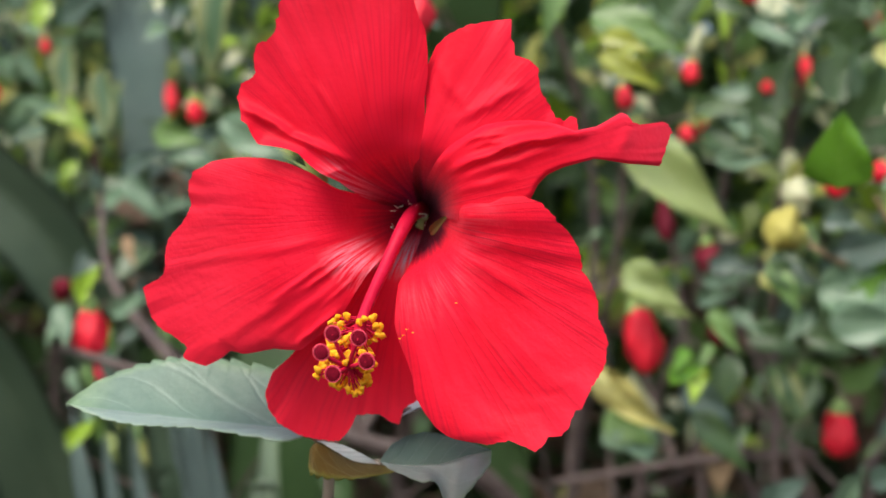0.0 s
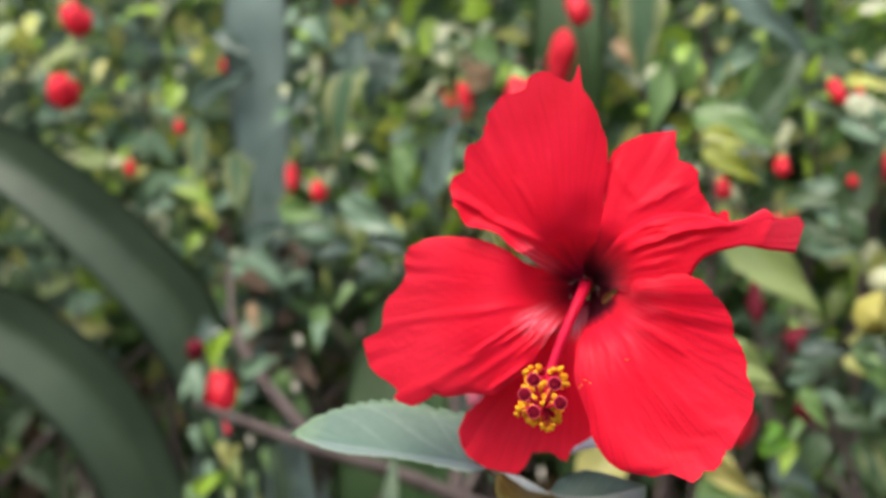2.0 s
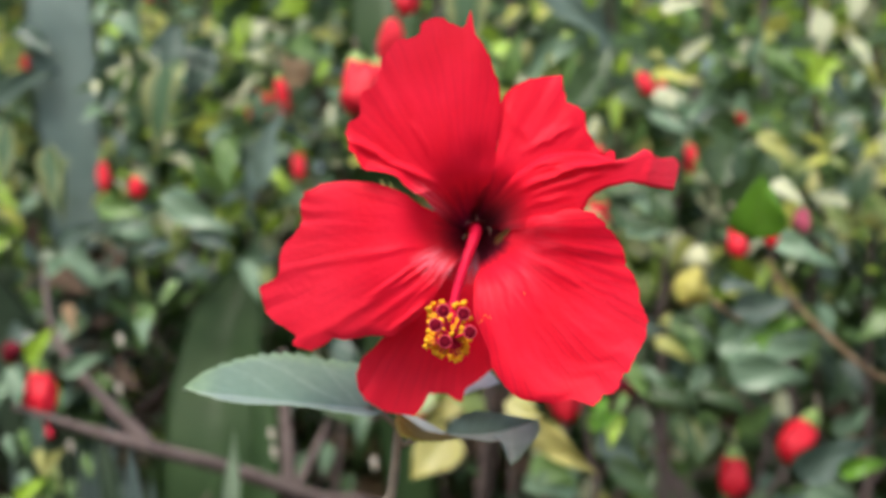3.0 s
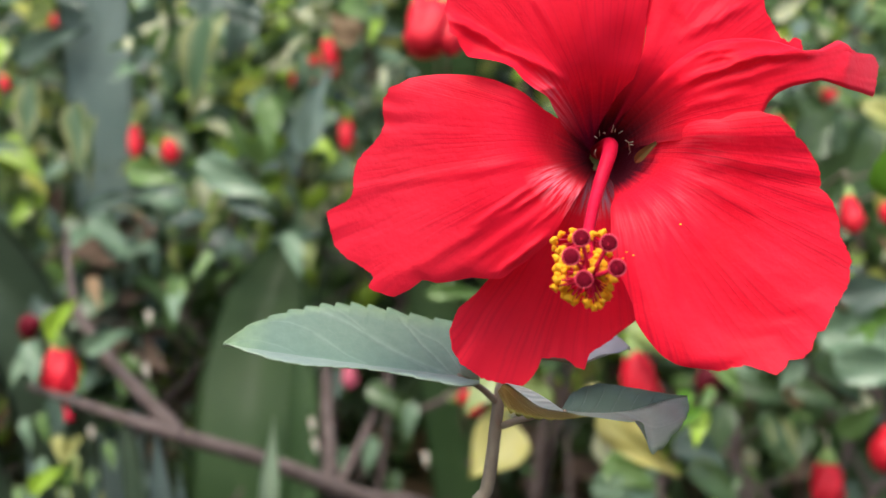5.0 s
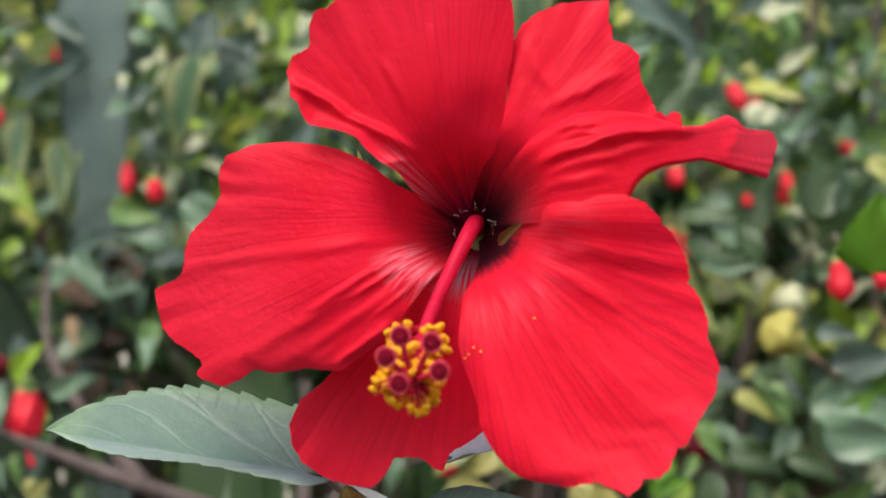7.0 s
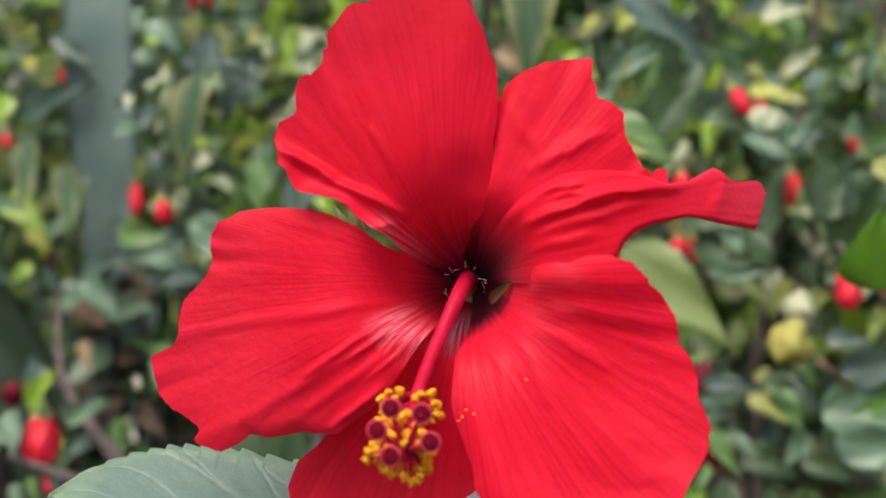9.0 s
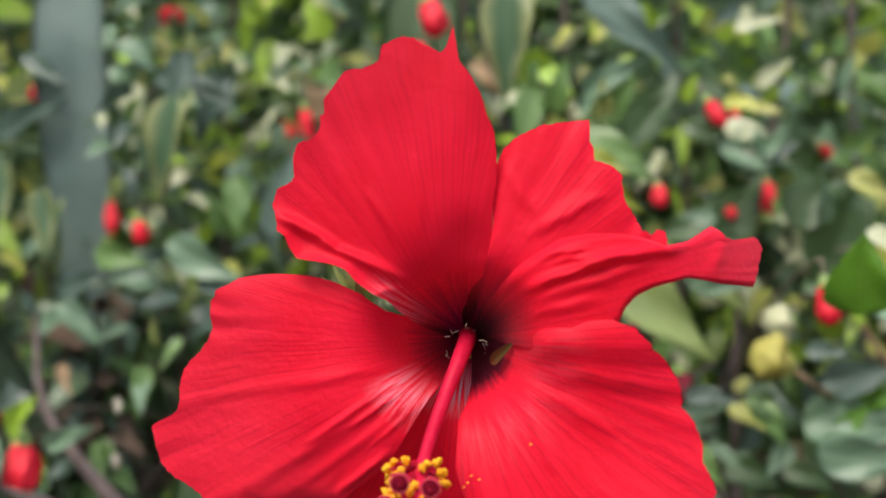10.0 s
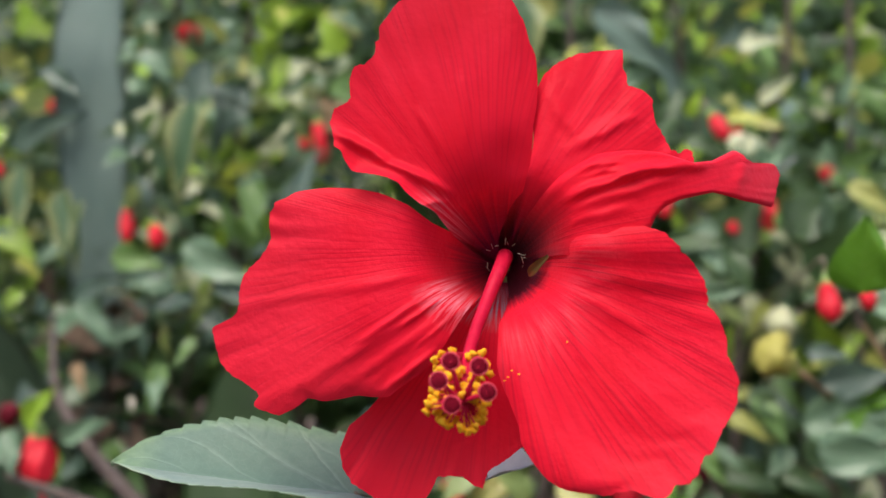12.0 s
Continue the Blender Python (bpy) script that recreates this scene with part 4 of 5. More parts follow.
leaf((0.1399, 0.62, 1.1448), (0.1837, 0.605, 1.1139), 0.45, CREAM, 0)
leaf((0.1513, 0.62, 1.1046), (0.1885, 0.605, 1.1416), 0.5, BLUE, 20)
leaf((0.1585, 0.62, 1.1539), (0.1794, 0.605, 1.151), 0.5, PALE, 0)
leaf((0.1558, 0.6, 1.1136), (0.1808, 0.585, 1.1294), 0.6, BLUE, -20)
leaf((0.1174, 0.75, 1.2037), (0.173, 0.735, 1.1526), 0.7, DARK, 0)
leaf((0.0697, 0.62, 1.1316), (0.1016, 0.605, 1.1662), 0.6, DARK, 0)
leaf((0.0421, 0.5, 1.1266), (0.0727, 0.485, 1.1567), 0.55, GREEN, 20)
leaf((0.0484, 0.5, 1.1265), (0.0482, 0.485, 1.153), 0.5, PALE, 0)
leaf((0.0551, 0.6, 1.1195), (0.0864, 0.585, 1.1033), 0.6, GREEN, 0)
leaf((0.0916, 0.6, 1.0634), (0.1357, 0.585, 1.0618), 0.5, DARK, 0)
leaf((0.1007, 0.6, 1.0495), (0.1309, 0.585, 1.0164), 0.6, DARK, 0)
leaf((0.1394, 0.62, 1.06), (0.1559, 0.605, 1.0263), 0.6, DARK, 0)
leaf((0.1057, 0.55, 1.024), (0.1428, 0.535, 1.023), 0.4, BLUE, 30)
leaf((0.1191, 0.6, 1.0632), (0.1311, 0.585, 1.0391), 0.7, BLUE, 0)
leaf((0.1341, 0.5, 0.9552), (0.1642, 0.485, 0.9354), 0.5, DARK, 0)
leaf((0.0922, 0.55, 0.9277), (0.1211, 0.535, 0.9328), 0.5, BLUE, 20)
leaf((0.0966, 0.55, 0.9408), (0.1296, 0.535, 0.9457), 0.45, BLUE, 20)
leaf((0.1012, 0.5, 0.9263), (0.116, 0.485, 0.8988), 0.5, GREEN, 20)
leaf((0.1382, 0.5, 0.9552), (0.1562, 0.485, 0.9232), 0.5, GREEN, 0)
leaf((0.1319, 0.6, 0.9021), (0.1703, 0.585, 0.8854), 0.7, DARK, 0)
leaf((0.1726, 0.6, 0.8977), (0.2058, 0.585, 0.8856), 0.6, DARK, 0)
leaf((0.1713, 0.56, 0.9185), (0.1519, 0.545, 0.8978), 0.6, BLUE, 0)
leaf((0.1524, 0.55, 0.8756), (0.1629, 0.535, 0.8432), 0.6, VARI, 0)
leaf((0.1738, 0.55, 0.8758), (0.1502, 0.535, 0.8388), 0.5, DARK, 0)
leaf((0.1857, 0.52, 0.8708), (0.2117, 0.505, 0.8933), 0.6, GREEN, 20)
leaf((0.2037, 0.55, 0.876), (0.2219, 0.535, 0.882), 0.5, DARKBLUE, 0)
leaf((0.2016, 0.42, 0.8567), (0.2514, 0.405, 0.8777), 0.62, DARKBLUE, 25)
leaf((0.2258, 0.4, 0.86), (0.2569, 0.385, 0.8697), 0.45, VIVID, 10)
leaf((0.2153, 0.45, 0.8408), (0.2564, 0.435, 0.8287), 0.6, BLUE, 20)
leaf((0.1925, 0.45, 0.8251), (0.212, 0.435, 0.8394), 0.7, DARKBLUE, 0)
leaf((0.2506, 0.5, 0.8736), (0.2737, 0.485, 0.8916), 0.6, BLUE, 20)
leaf((0.0832, 0.55, 0.8664), (0.1185, 0.535, 0.8428), 0.7, DARKBLUE, 0)
leaf((0.0898, 0.52, 0.8532), (0.1257, 0.505, 0.8183), 0.5, DARK, 0)
leaf((0.0722, 0.5, 0.8806), (0.0958, 0.485, 0.8905), 0.6, VIVID, 0)
leaf((0.0928, 0.5, 0.889), (0.0876, 0.485, 0.8661), 0.6, BRIGHT, 0)
leaf((0.0257, 0.47, 0.8884), (0.0708, 0.455, 0.8492), 0.5, YELLOW, 25)
leaf((0.014, 0.45, 0.9048), (0.0375, 0.435, 0.8842), 0.7, YELLOW, 0)
leaf((0.0306, 0.5, 0.8551), (0.063, 0.485, 0.8376), 0.75, GREEN, 15)
leaf((0.0645, 0.5, 0.8316), (0.0369, 0.485, 0.8455), 0.75, BLUE, 0)
leaf((-0.0273, 0.49, 0.8779), (-0.0565, 0.475, 0.845), 0.95, YELLOW, 0)
leaf((-0.0407, 0.49, 0.9093), (-0.0607, 0.475, 0.8871), 0.75, PALEGREEN, 10)
leaf((-0.0105, 0.5, 0.905), (-0.0526, 0.485, 0.8806), 0.45, YELLOW, 0)
leaf((-0.0048, 0.49, 0.8894), (-0.0303, 0.475, 0.913), 0.7, PALEGREEN, 15)
leaf((0.0444, 0.5, 0.9548), (0.0837, 0.485, 0.9239), 0.6, PALEGREEN, 10)
leaf((0.1196, 0.55, 0.8881), (0.0962, 0.535, 0.8418), 0.5, DARK, 0)
leaf((0.1264, 0.55, 0.8394), (0.1115, 0.535, 0.8178), 0.4, DARK, 0)
leaf((0.1435, 0.55, 0.8837), (0.1517, 0.535, 0.849), 0.5, DARK, 0)
leaf((0.1737, 0.56, 0.8824), (0.1497, 0.545, 0.8478), 0.5, GREEN, 0)
leaf((0.0851, 0.5, 0.9002), (0.0753, 0.485, 0.8864), 0.6, VIVID, 0)
leaf((0.1004, 0.5, 0.9038), (0.0903, 0.485, 0.8861), 0.4, GREEN, 0)
leaf((0.1298, 0.45, 0.809), (0.1517, 0.435, 0.8298), 0.7, DARKBLUE, 0)
leaf((0.1723, 0.45, 0.8085), (0.1865, 0.435, 0.8399), 0.5, BLUE, 20)
leaf((0.1163, 0.55, 0.9207), (0.1373, 0.535, 0.9049), 0.4, BLUE, 0)
leaf((0.1413, 0.55, 0.9567), (0.1774, 0.535, 0.936), 0.6, DARK, 0)
leaf((0.1806, 0.55, 0.9276), (0.2075, 0.535, 0.8878), 0.6, DARK, 10)
leaf((0.1998, 0.5, 0.9516), (0.2283, 0.485, 0.9548), 0.6, VIVID, 0)
leaf((0.1881, 0.5, 0.9366), (0.2397, 0.485, 0.9434), 0.6, BLUE, 20)
leaf((0.1333, 0.6, 1.1249), (0.1681, 0.585, 1.1042), 0.5, BLUE, 0)
leaf((0.1831, 0.62, 1.0743), (0.2189, 0.605, 1.1017), 0.9, DARK, 0)
leaf((0.0411, 0.62, 1.2466), (0.1136, 0.605, 1.1815), 0.42, BLUEDARK, 10)
leaf((0.0039, 0.5, 1.1523), (-0.0055, 0.49, 1.1024), 0.5, GREEN, -15)
leaf((-0.011, 0.5, 1.2196), (-0.0144, 0.485, 1.1423), 0.55, VARI, 0)
leaf((0.0174, 0.5, 1.1331), (0.0254, 0.485, 1.1703), 0.45, GREEN, 0)
leaf((0.0358, 0.5, 1.1474), (0.0751, 0.485, 1.1652), 0.5, BLUE, 10)
leaf((0.0245, 0.5, 1.1219), (0.074, 0.485, 1.1041), 0.7, GREEN, 0)
leaf((0.0317, 0.45, 1.0901), (0.0677, 0.435, 1.0676), 0.5, OLIVE, 10)
leaf((0.0317, 0.47, 1.103), (0.0622, 0.455, 1.0901), 0.6, OLIVE, 0)
leaf((0.0895, 0.6, 1.2102), (0.081, 0.585, 1.2274), 0.6, BRIGHT, 0)
leaf((0.1087, 0.6, 1.1558), (0.1157, 0.585, 1.1732), 0.6, BRIGHT, 0)
leaf((0.1367, 0.6, 1.1551), (0.1662, 0.585, 1.1517), 0.5, LIMEL, 0)
leaf((0.1486, 0.7, 1.1953), (0.1209, 0.685, 1.2112), 0.6, DARK, 0)
leaf((0.1637, 0.62, 1.1705), (0.186, 0.605, 1.1876), 0.5, CREAM, 10)
leaf((0.1521, 0.65, 1.2201), (0.1877, 0.635, 1.2239), 0.4, CREAM, 0)
leaf((0.1437, 0.6, 1.114), (0.185, 0.585, 1.1272), 0.55, BLUE, 20)
leaf((0.2159, 0.6, 1.1612), (0.2252, 0.585, 1.1861), 0.5, BLUE, 0)
leaf((0.2172, 0.55, 1.1672), (0.2415, 0.535, 1.1446), 0.45, GREEN, 10)
leaf((0.1366, 0.7, 1.0503), (0.1756, 0.685, 1.1155), 0.7, DARK, 0)
leaf((0.2159, 0.7, 1.0672), (0.2611, 0.685, 1.105), 0.7, DARK, 0)
leaf((0.2055, 0.6, 1.0685), (0.2035, 0.585, 1.0989), 0.5, BLUE, 0)
leaf((0.2116, 0.55, 1.0985), (0.2393, 0.535, 1.0739), 0.5, PALE, 10)
leaf((0.2103, 0.5, 1.057), (0.2299, 0.485, 1.0417), 0.6, CREAM, 0)
leaf((0.1942, 0.42, 1.0101), (0.2144, 0.405, 0.9975), 0.6, BLUE, 10)
leaf((0.1888, 0.6, 1.0246), (0.2052, 0.585, 1.0201), 0.6, DARK, 0)
leaf((0.1062, 0.6, 1.0335), (0.1441, 0.585, 1.0365), 0.5, DARK, 0)
leaf((0.1801, 0.5, 0.9622), (0.2237, 0.485, 0.9697), 0.7, DARKBLUE, 10)
leaf((0.172, 0.48, 0.9224), (0.2273, 0.465, 0.9144), 0.6, BLUE, 20)
leaf((0.186, 0.5, 0.9273), (0.2072, 0.485, 0.9526), 0.5, VIVID, 0)
leaf((0.1377, 0.52, 0.954), (0.1701, 0.505, 0.9408), 0.5, DARKBLUE, 0)
leaf((0.1007, 0.55, 0.9523), (0.1359, 0.535, 0.9495), 0.5, DARKBLUE, 0)
leaf((0.1038, 0.55, 0.9223), (0.1167, 0.535, 0.9055), 0.5, GREEN, 0)
leaf((0.1704, 0.5, 0.9832), (0.1946, 0.485, 0.98), 0.6, DARKBLUE, 0)
leaf((-0.2529, 0.6, 1.1768), (-0.2801, 0.585, 1.0923), 0.36, VARI, 25)
leaf((-0.3521, 0.6, 1.096), (-0.3561, 0.585, 1.0396), 0.35, VARI, 20)
leaf((-0.4218, 0.65, 1.1312), (-0.4193, 0.635, 1.0737), 0.5, VARI, 0)
leaf((-0.2595, 0.62, 1.2093), (-0.2739, 0.605, 1.154), 0.5, DARKBLUE, 0)
leaf((-0.2397, 0.66, 1.1965), (-0.2655, 0.645, 1.1447), 0.6, DARKBLUE, 0)
leaf((-0.5031, 0.6, 1.2011), (-0.5598, 0.585, 1.1745), 0.45, PALEGREEN, 20)
leaf((-0.4918, 0.6, 1.1858), (-0.494, 0.585, 1.1636), 0.6, PALE, 0)
leaf((-0.5798, 0.7, 1.1047), (-0.5297, 0.685, 1.1088), 0.7, PALEGREEN, 0)
leaf((-0.5582, 0.75, 1.1206), (-0.4895, 0.735, 1.1302), 0.5, BLUE, 0)
leaf((-0.5112, 0.72, 1.0787), (-0.4569, 0.705, 1.0889), 0.6, BLUE, 0)
leaf((-0.6479, 0.75, 1.1558), (-0.5886, 0.735, 1.1648), 0.5, BLUE, 0)
leaf((-0.479, 0.75, 1.1657), (-0.4077, 0.735, 1.1962), 0.5, DARKBLUE, 0)
leaf((-0.6945, 0.8, 0.9976), (-0.6796, 0.785, 1.04), 0.7, PALE, 0)
leaf((-0.6436, 0.75, 0.9753), (-0.5909, 0.735, 0.9938), 0.6, PALEGREEN, 0)
leaf((-0.6112, 0.75, 0.9587), (-0.5531, 0.735, 0.972), 0.6, BLUE, 0)
leaf((-0.6235, 0.75, 0.941), (-0.5523, 0.735, 0.938), 0.5, PALE, 0)
leaf((-0.7022, 0.8, 1.0341), (-0.6533, 0.785, 1.0523), 0.6, CREAM, 0)
leaf((-0.2396, 0.7, 1.0659), (-0.2365, 0.685, 1.106), 0.75, GREEN, 0)
leaf((-0.2115, 0.66, 1.0714), (-0.1781, 0.645, 1.1366), 0.3, DARKBLUE, 0)
leaf((-0.2531, 0.7, 1.0736), (-0.2658, 0.685, 1.1086), 0.5, GREEN, 0)
leaf((-0.342, 0.66, 1.0348), (-0.2793, 0.645, 1.0601), 0.5, DARKBLUE, 0)
leaf((-0.2875, 0.64, 1.03), (-0.3293, 0.625, 1.0389), 0.45, BLUE, 20)
leaf((-0.3798, 0.66, 1.024), (-0.3367, 0.645, 1.0445), 0.5, DARKBLUE, 0)
leaf((-0.3873, 0.64, 0.9982), (-0.3445, 0.625, 1.014), 0.5, BLUE, -10)
leaf((-0.3336, 0.64, 0.9843), (-0.3602, 0.625, 1.0137), 0.5, DARKBLUE, 0)
leaf((-0.3129, 0.64, 0.9997), (-0.3439, 0.625, 0.9892), 0.4, BLUE, 0)
leaf((-0.2657, 0.62, 1.0201), (-0.3012, 0.605, 1.0145), 0.5, DARKBLUE, 20)
leaf((-0.2451, 0.6, 1.0344), (-0.2067, 0.585, 1.0159), 0.5, DARKBLUE, 0)
leaf((-0.2671, 0.55, 0.9737), (-0.2731, 0.535, 0.936), 0.5, GREEN, 0)
leaf((-0.253, 0.58, 0.9918), (-0.2647, 0.565, 0.9687), 0.4, GREEN, 0)
leaf((-0.4289, 0.75, 1.0755), (-0.4578, 0.735, 1.0522), 0.5, BLUE, 0)
leaf((-0.3551, 0.75, 1.2088), (-0.3435, 0.735, 1.1733), 0.8, CREAM, 0)
leaf((-0.3616, 0.75, 1.2422), (-0.3217, 0.735, 1.222), 0.7, BRIGHT, 0)
leaf((-0.3427, 0.78, 1.259), (-0.3198, 0.765, 1.233), 0.6, PALE, 0)
leaf((-0.2253, 0.75, 1.2443), (-0.2376, 0.735, 1.2095), 0.7, BRIGHT, 0)
leaf((-0.1865, 0.75, 1.2326), (-0.2162, 0.735, 1.2358), 0.6, CREAM, 0)
leaf((-0.2247, 0.75, 1.2173), (-0.21, 0.735, 1.1983), 0.8, CREAM, 0)
leaf((-0.2835, 0.78, 1.2294), (-0.2452, 0.765, 1.2259), 0.5, CREAM, 0)
leaf((-0.2644, 0.75, 1.2453), (-0.2655, 0.735, 1.2208), 0.5, PALE, 0)
leaf((-0.1652, 0.7, 1.1713), (-0.1834, 0.685, 1.1947), 0.9, DRY, 0)
leaf((-0.1448, 0.7, 1.1915), (-0.1521, 0.685, 1.169), 0.5, BRIGHT, 0)
leaf((-0.2705, 0.7, 1.1309), (-0.2346, 0.685, 1.1393), 0.5, OLIVE, 0)
leaf((-0.254, 0.7, 1.1152), (-0.2714, 0.685, 1.1241), 0.5, OLIVE, 0)
leaf((-0.3426, 0.75, 1.1644), (-0.3488, 0.735, 1.1515), 0.6, CREAM, 0)
leaf((-0.0491, 0.7, 1.2098), (-0.0279, 0.685, 1.1821), 0.5, DRY, 0)
leaf((-0.5193, 0.7, 1.0883), (-0.4884, 0.685, 1.0981), 0.5, PALE, 0)
leaf((-0.4822, 0.72, 1.1176), (-0.47, 0.705, 1.1542), 0.4, OLIVE, 0)
leaf((-0.4504, 0.75, 1.2387), (-0.4079, 0.735, 1.2072), 0.5, DARKBLUE, 0)
leaf((-0.3491, 0.51, 0.9290), (-0.3266, 0.495, 0.9565), 0.6, BRIGHT, 0)
leaf((-0.3209, 0.5, 0.9225), (-0.2834, 0.485, 0.9350), 0.45, BLUE, 25)
leaf((-0.3561, 0.5, 0.9279), (-0.3457, 0.485, 0.8988), 0.6, BLUE, 0)
leaf((-0.3320, 0.52, 0.9154), (-0.3223, 0.505, 0.8935), 0.4, VIVID, 0)
leaf((-0.3679, 0.52, 0.9150), (-0.3733, 0.505, 0.8967), 0.5, BLUE, 0)
leaf((-0.2705, 0.55, 0.9685), (-0.2678, 0.535, 0.9388), 0.5, BLUE, 0)
leaf((-0.3509, 0.55, 0.8426), (-0.3332, 0.535, 0.8608), 0.6, PALE, 0)
leaf((-0.3543, 0.5, 0.8252), (-0.3296, 0.485, 0.8469), 0.5, BRIGHT, 0)
leaf((-0.3311, 0.5, 0.8294), (-0.3182, 0.485, 0.8508), 0.5, GREEN, 0)
leaf((-0.199, 0.6, 1.0076), (-0.1873, 0.585, 0.9735), 0.5, BLUE, 0)
leaf((-0.3503, 0.6, 0.9725), (-0.3402, 0.585, 0.9513), 0.5, DRY, 0)
leaf((-0.1257, 0.6, 0.9402), (-0.1028, 0.585, 0.9036), 0.5, DARKBLUE, 0)
leaf((-0.0842, 0.45, 0.9623), (-0.0347, 0.435, 0.9628), 0.25, GREEN, 0)
leaf((-0.138, 0.6, 0.8937), (-0.1109, 0.585, 0.8745), 0.6, DARK, 0)
leaf((-0.2996, 0.579, 0.9483), (-0.2956, 0.571, 0.9368), 0.45, WHITE, 0)
leaf((-0.3011, 0.579, 0.9086), (-0.2971, 0.571, 0.8976), 0.45, WHITE, 0)
leaf((-0.1766, 0.579, 0.8708), (-0.1737, 0.571, 0.8602), 0.45, WHITE, 0)
leaf((-0.1743, 0.579, 0.8564), (-0.1714, 0.571, 0.8460), 0.45, WHITE, 0)
leaf((-0.0934, 0.579, 0.8473), (-0.0914, 0.571, 0.8371), 0.45, WHITE, 0)
leaf((-0.2033, 0.579, 0.8395), (-0.2003, 0.571, 0.8292), 0.45, WHITE, 0)
leaf((-0.3408, 0.579, 0.8623), (-0.3364, 0.571, 0.8517), 0.45, WHITE, 0)
leaf((-0.3746, 0.6, 0.8524), (-0.366, 0.59, 0.8305), 0.5, PALE, 0)
leaf((-0.3634, 0.6, 0.8398), (-0.355, 0.59, 0.8181), 0.5, PALEGREEN, 0)
leaf((-0.348, 0.6, 0.8272), (-0.3397, 0.59, 0.8057), 0.5, GREEN, 0)
leaf((-0.3874, 0.6, 0.8351), (-0.3787, 0.59, 0.8135), 0.5, BLUE, 0)
leaf((-0.4011, 0.6, 0.8648), (-0.3922, 0.59, 0.8428), 0.5, BLUE, 0)
leaf((-0.3352, 0.6, 0.8487), (-0.3272, 0.59, 0.8269), 0.5, GREEN, 0)
leaf((-0.3089, 0.6, 0.8279), (-0.3011, 0.59, 0.8064), 0.5, DARKBLUE, 0)
leaf((-0.3696, 0.6, 0.8141), (-0.3611, 0.59, 0.7927), 0.5, PALEGREEN, 0)
leaf((-0.4046, 0.6, 0.8135), (-0.3956, 0.59, 0.7921), 0.5, GREEN, 0)
leaf((-0.3434, 0.6, 0.8103), (-0.3352, 0.59, 0.789), 0.5, PALE, 0)
leaf((-0.388, 0.6, 0.8693), (-0.3793, 0.59, 0.8472), 0.5, GREEN, 0)
leaf((-0.1683, 0.66, 0.9022), (-0.1733, 0.65, 0.8716), 0.55, DARKBLUE, 0)
leaf((-0.1406, 0.66, 0.8486), (-0.1458, 0.65, 0.8187), 0.55, BLUE, 0)
leaf((-0.1223, 0.66, 0.822), (-0.1277, 0.65, 0.7925), 0.55, DARK, 0)
leaf((-0.1813, 0.66, 0.8346), (-0.1861, 0.65, 0.8047), 0.55, DARK, 0)
leaf((-0.1092, 0.66, 0.8759), (-0.1148, 0.65, 0.8458), 0.55, BLUE, 0)
leaf((-0.2581, 0.58, 1.1682), (-0.2743, 0.565, 1.0950), 0.52, VARI, 10)
leaf((-0.3585, 0.58, 1.1025), (-0.3477, 0.565, 1.0441), 0.42, VARI, 0)
leaf((-0.2107, 0.58, 1.1081), (-0.2089, 0.565, 1.0635), 0.6, GREEN, 10)
leaf((-0.1887, 0.6, 1.0663), (-0.1741, 0.585, 1.1326), 0.5, BLUEDARK, -15)
leaf((-0.2696, 0.6, 1.0624), (-0.2081, 0.585, 1.0279), 0.5, BLUE, 20)
leaf((-0.3255, 0.6, 1.0558), (-0.2795, 0.585, 1.0439), 0.55, GREEN, 15)
leaf((-0.3523, 0.6, 1.0177), (-0.3153, 0.585, 0.9888), 0.5, BLUE, -10)
leaf((-0.2917, 0.64, 1.1950), (-0.2276, 0.625, 1.1712), 0.5, DARKBLUE, 0)
leaf((0.0342, 0.62, 1.1562), (0.0798, 0.605, 1.1795), 0.45, BLUE, 15)
leaf((0.0695, 0.68, 1.1409), (0.1133, 0.665, 1.1925), 0.75, DARK, 10)
leaf((0.0083, 0.62, 1.1877), (0.0318, 0.605, 1.1645), 0.6, BRIGHT, 0)
leaf((0.2318, 0.6, 1.1711), (0.2638, 0.585, 1.1431), 0.4, GREEN, 0)
leaf((0.1444, 0.6, 1.1347), (0.1837, 0.585, 1.1126), 0.45, BLUE, -20)
leaf((0.2133, 0.66, 1.0699), (0.2534, 0.645, 1.1089), 0.7, DARK, 0)
leaf((0.0896, 0.56, 0.8653), (0.1205, 0.545, 0.8175), 0.6, DARKBLUE, 0)
leaf((0.1495, 0.55, 0.8798), (0.1600, 0.535, 0.8451), 0.5, VARI, 0)
leaf((0.0254, 0.56, 0.8251), (0.0776, 0.545, 0.8431), 0.5, BLUE, 20)
leaf((0.1094, 0.62, 1.1431), (0.1426, 0.605, 1.1262), 0.5, DARK, 0)
leaf((0.0571, 0.6, 1.1360), (0.0520, 0.585, 1.1039), 0.6, GREEN, 0)


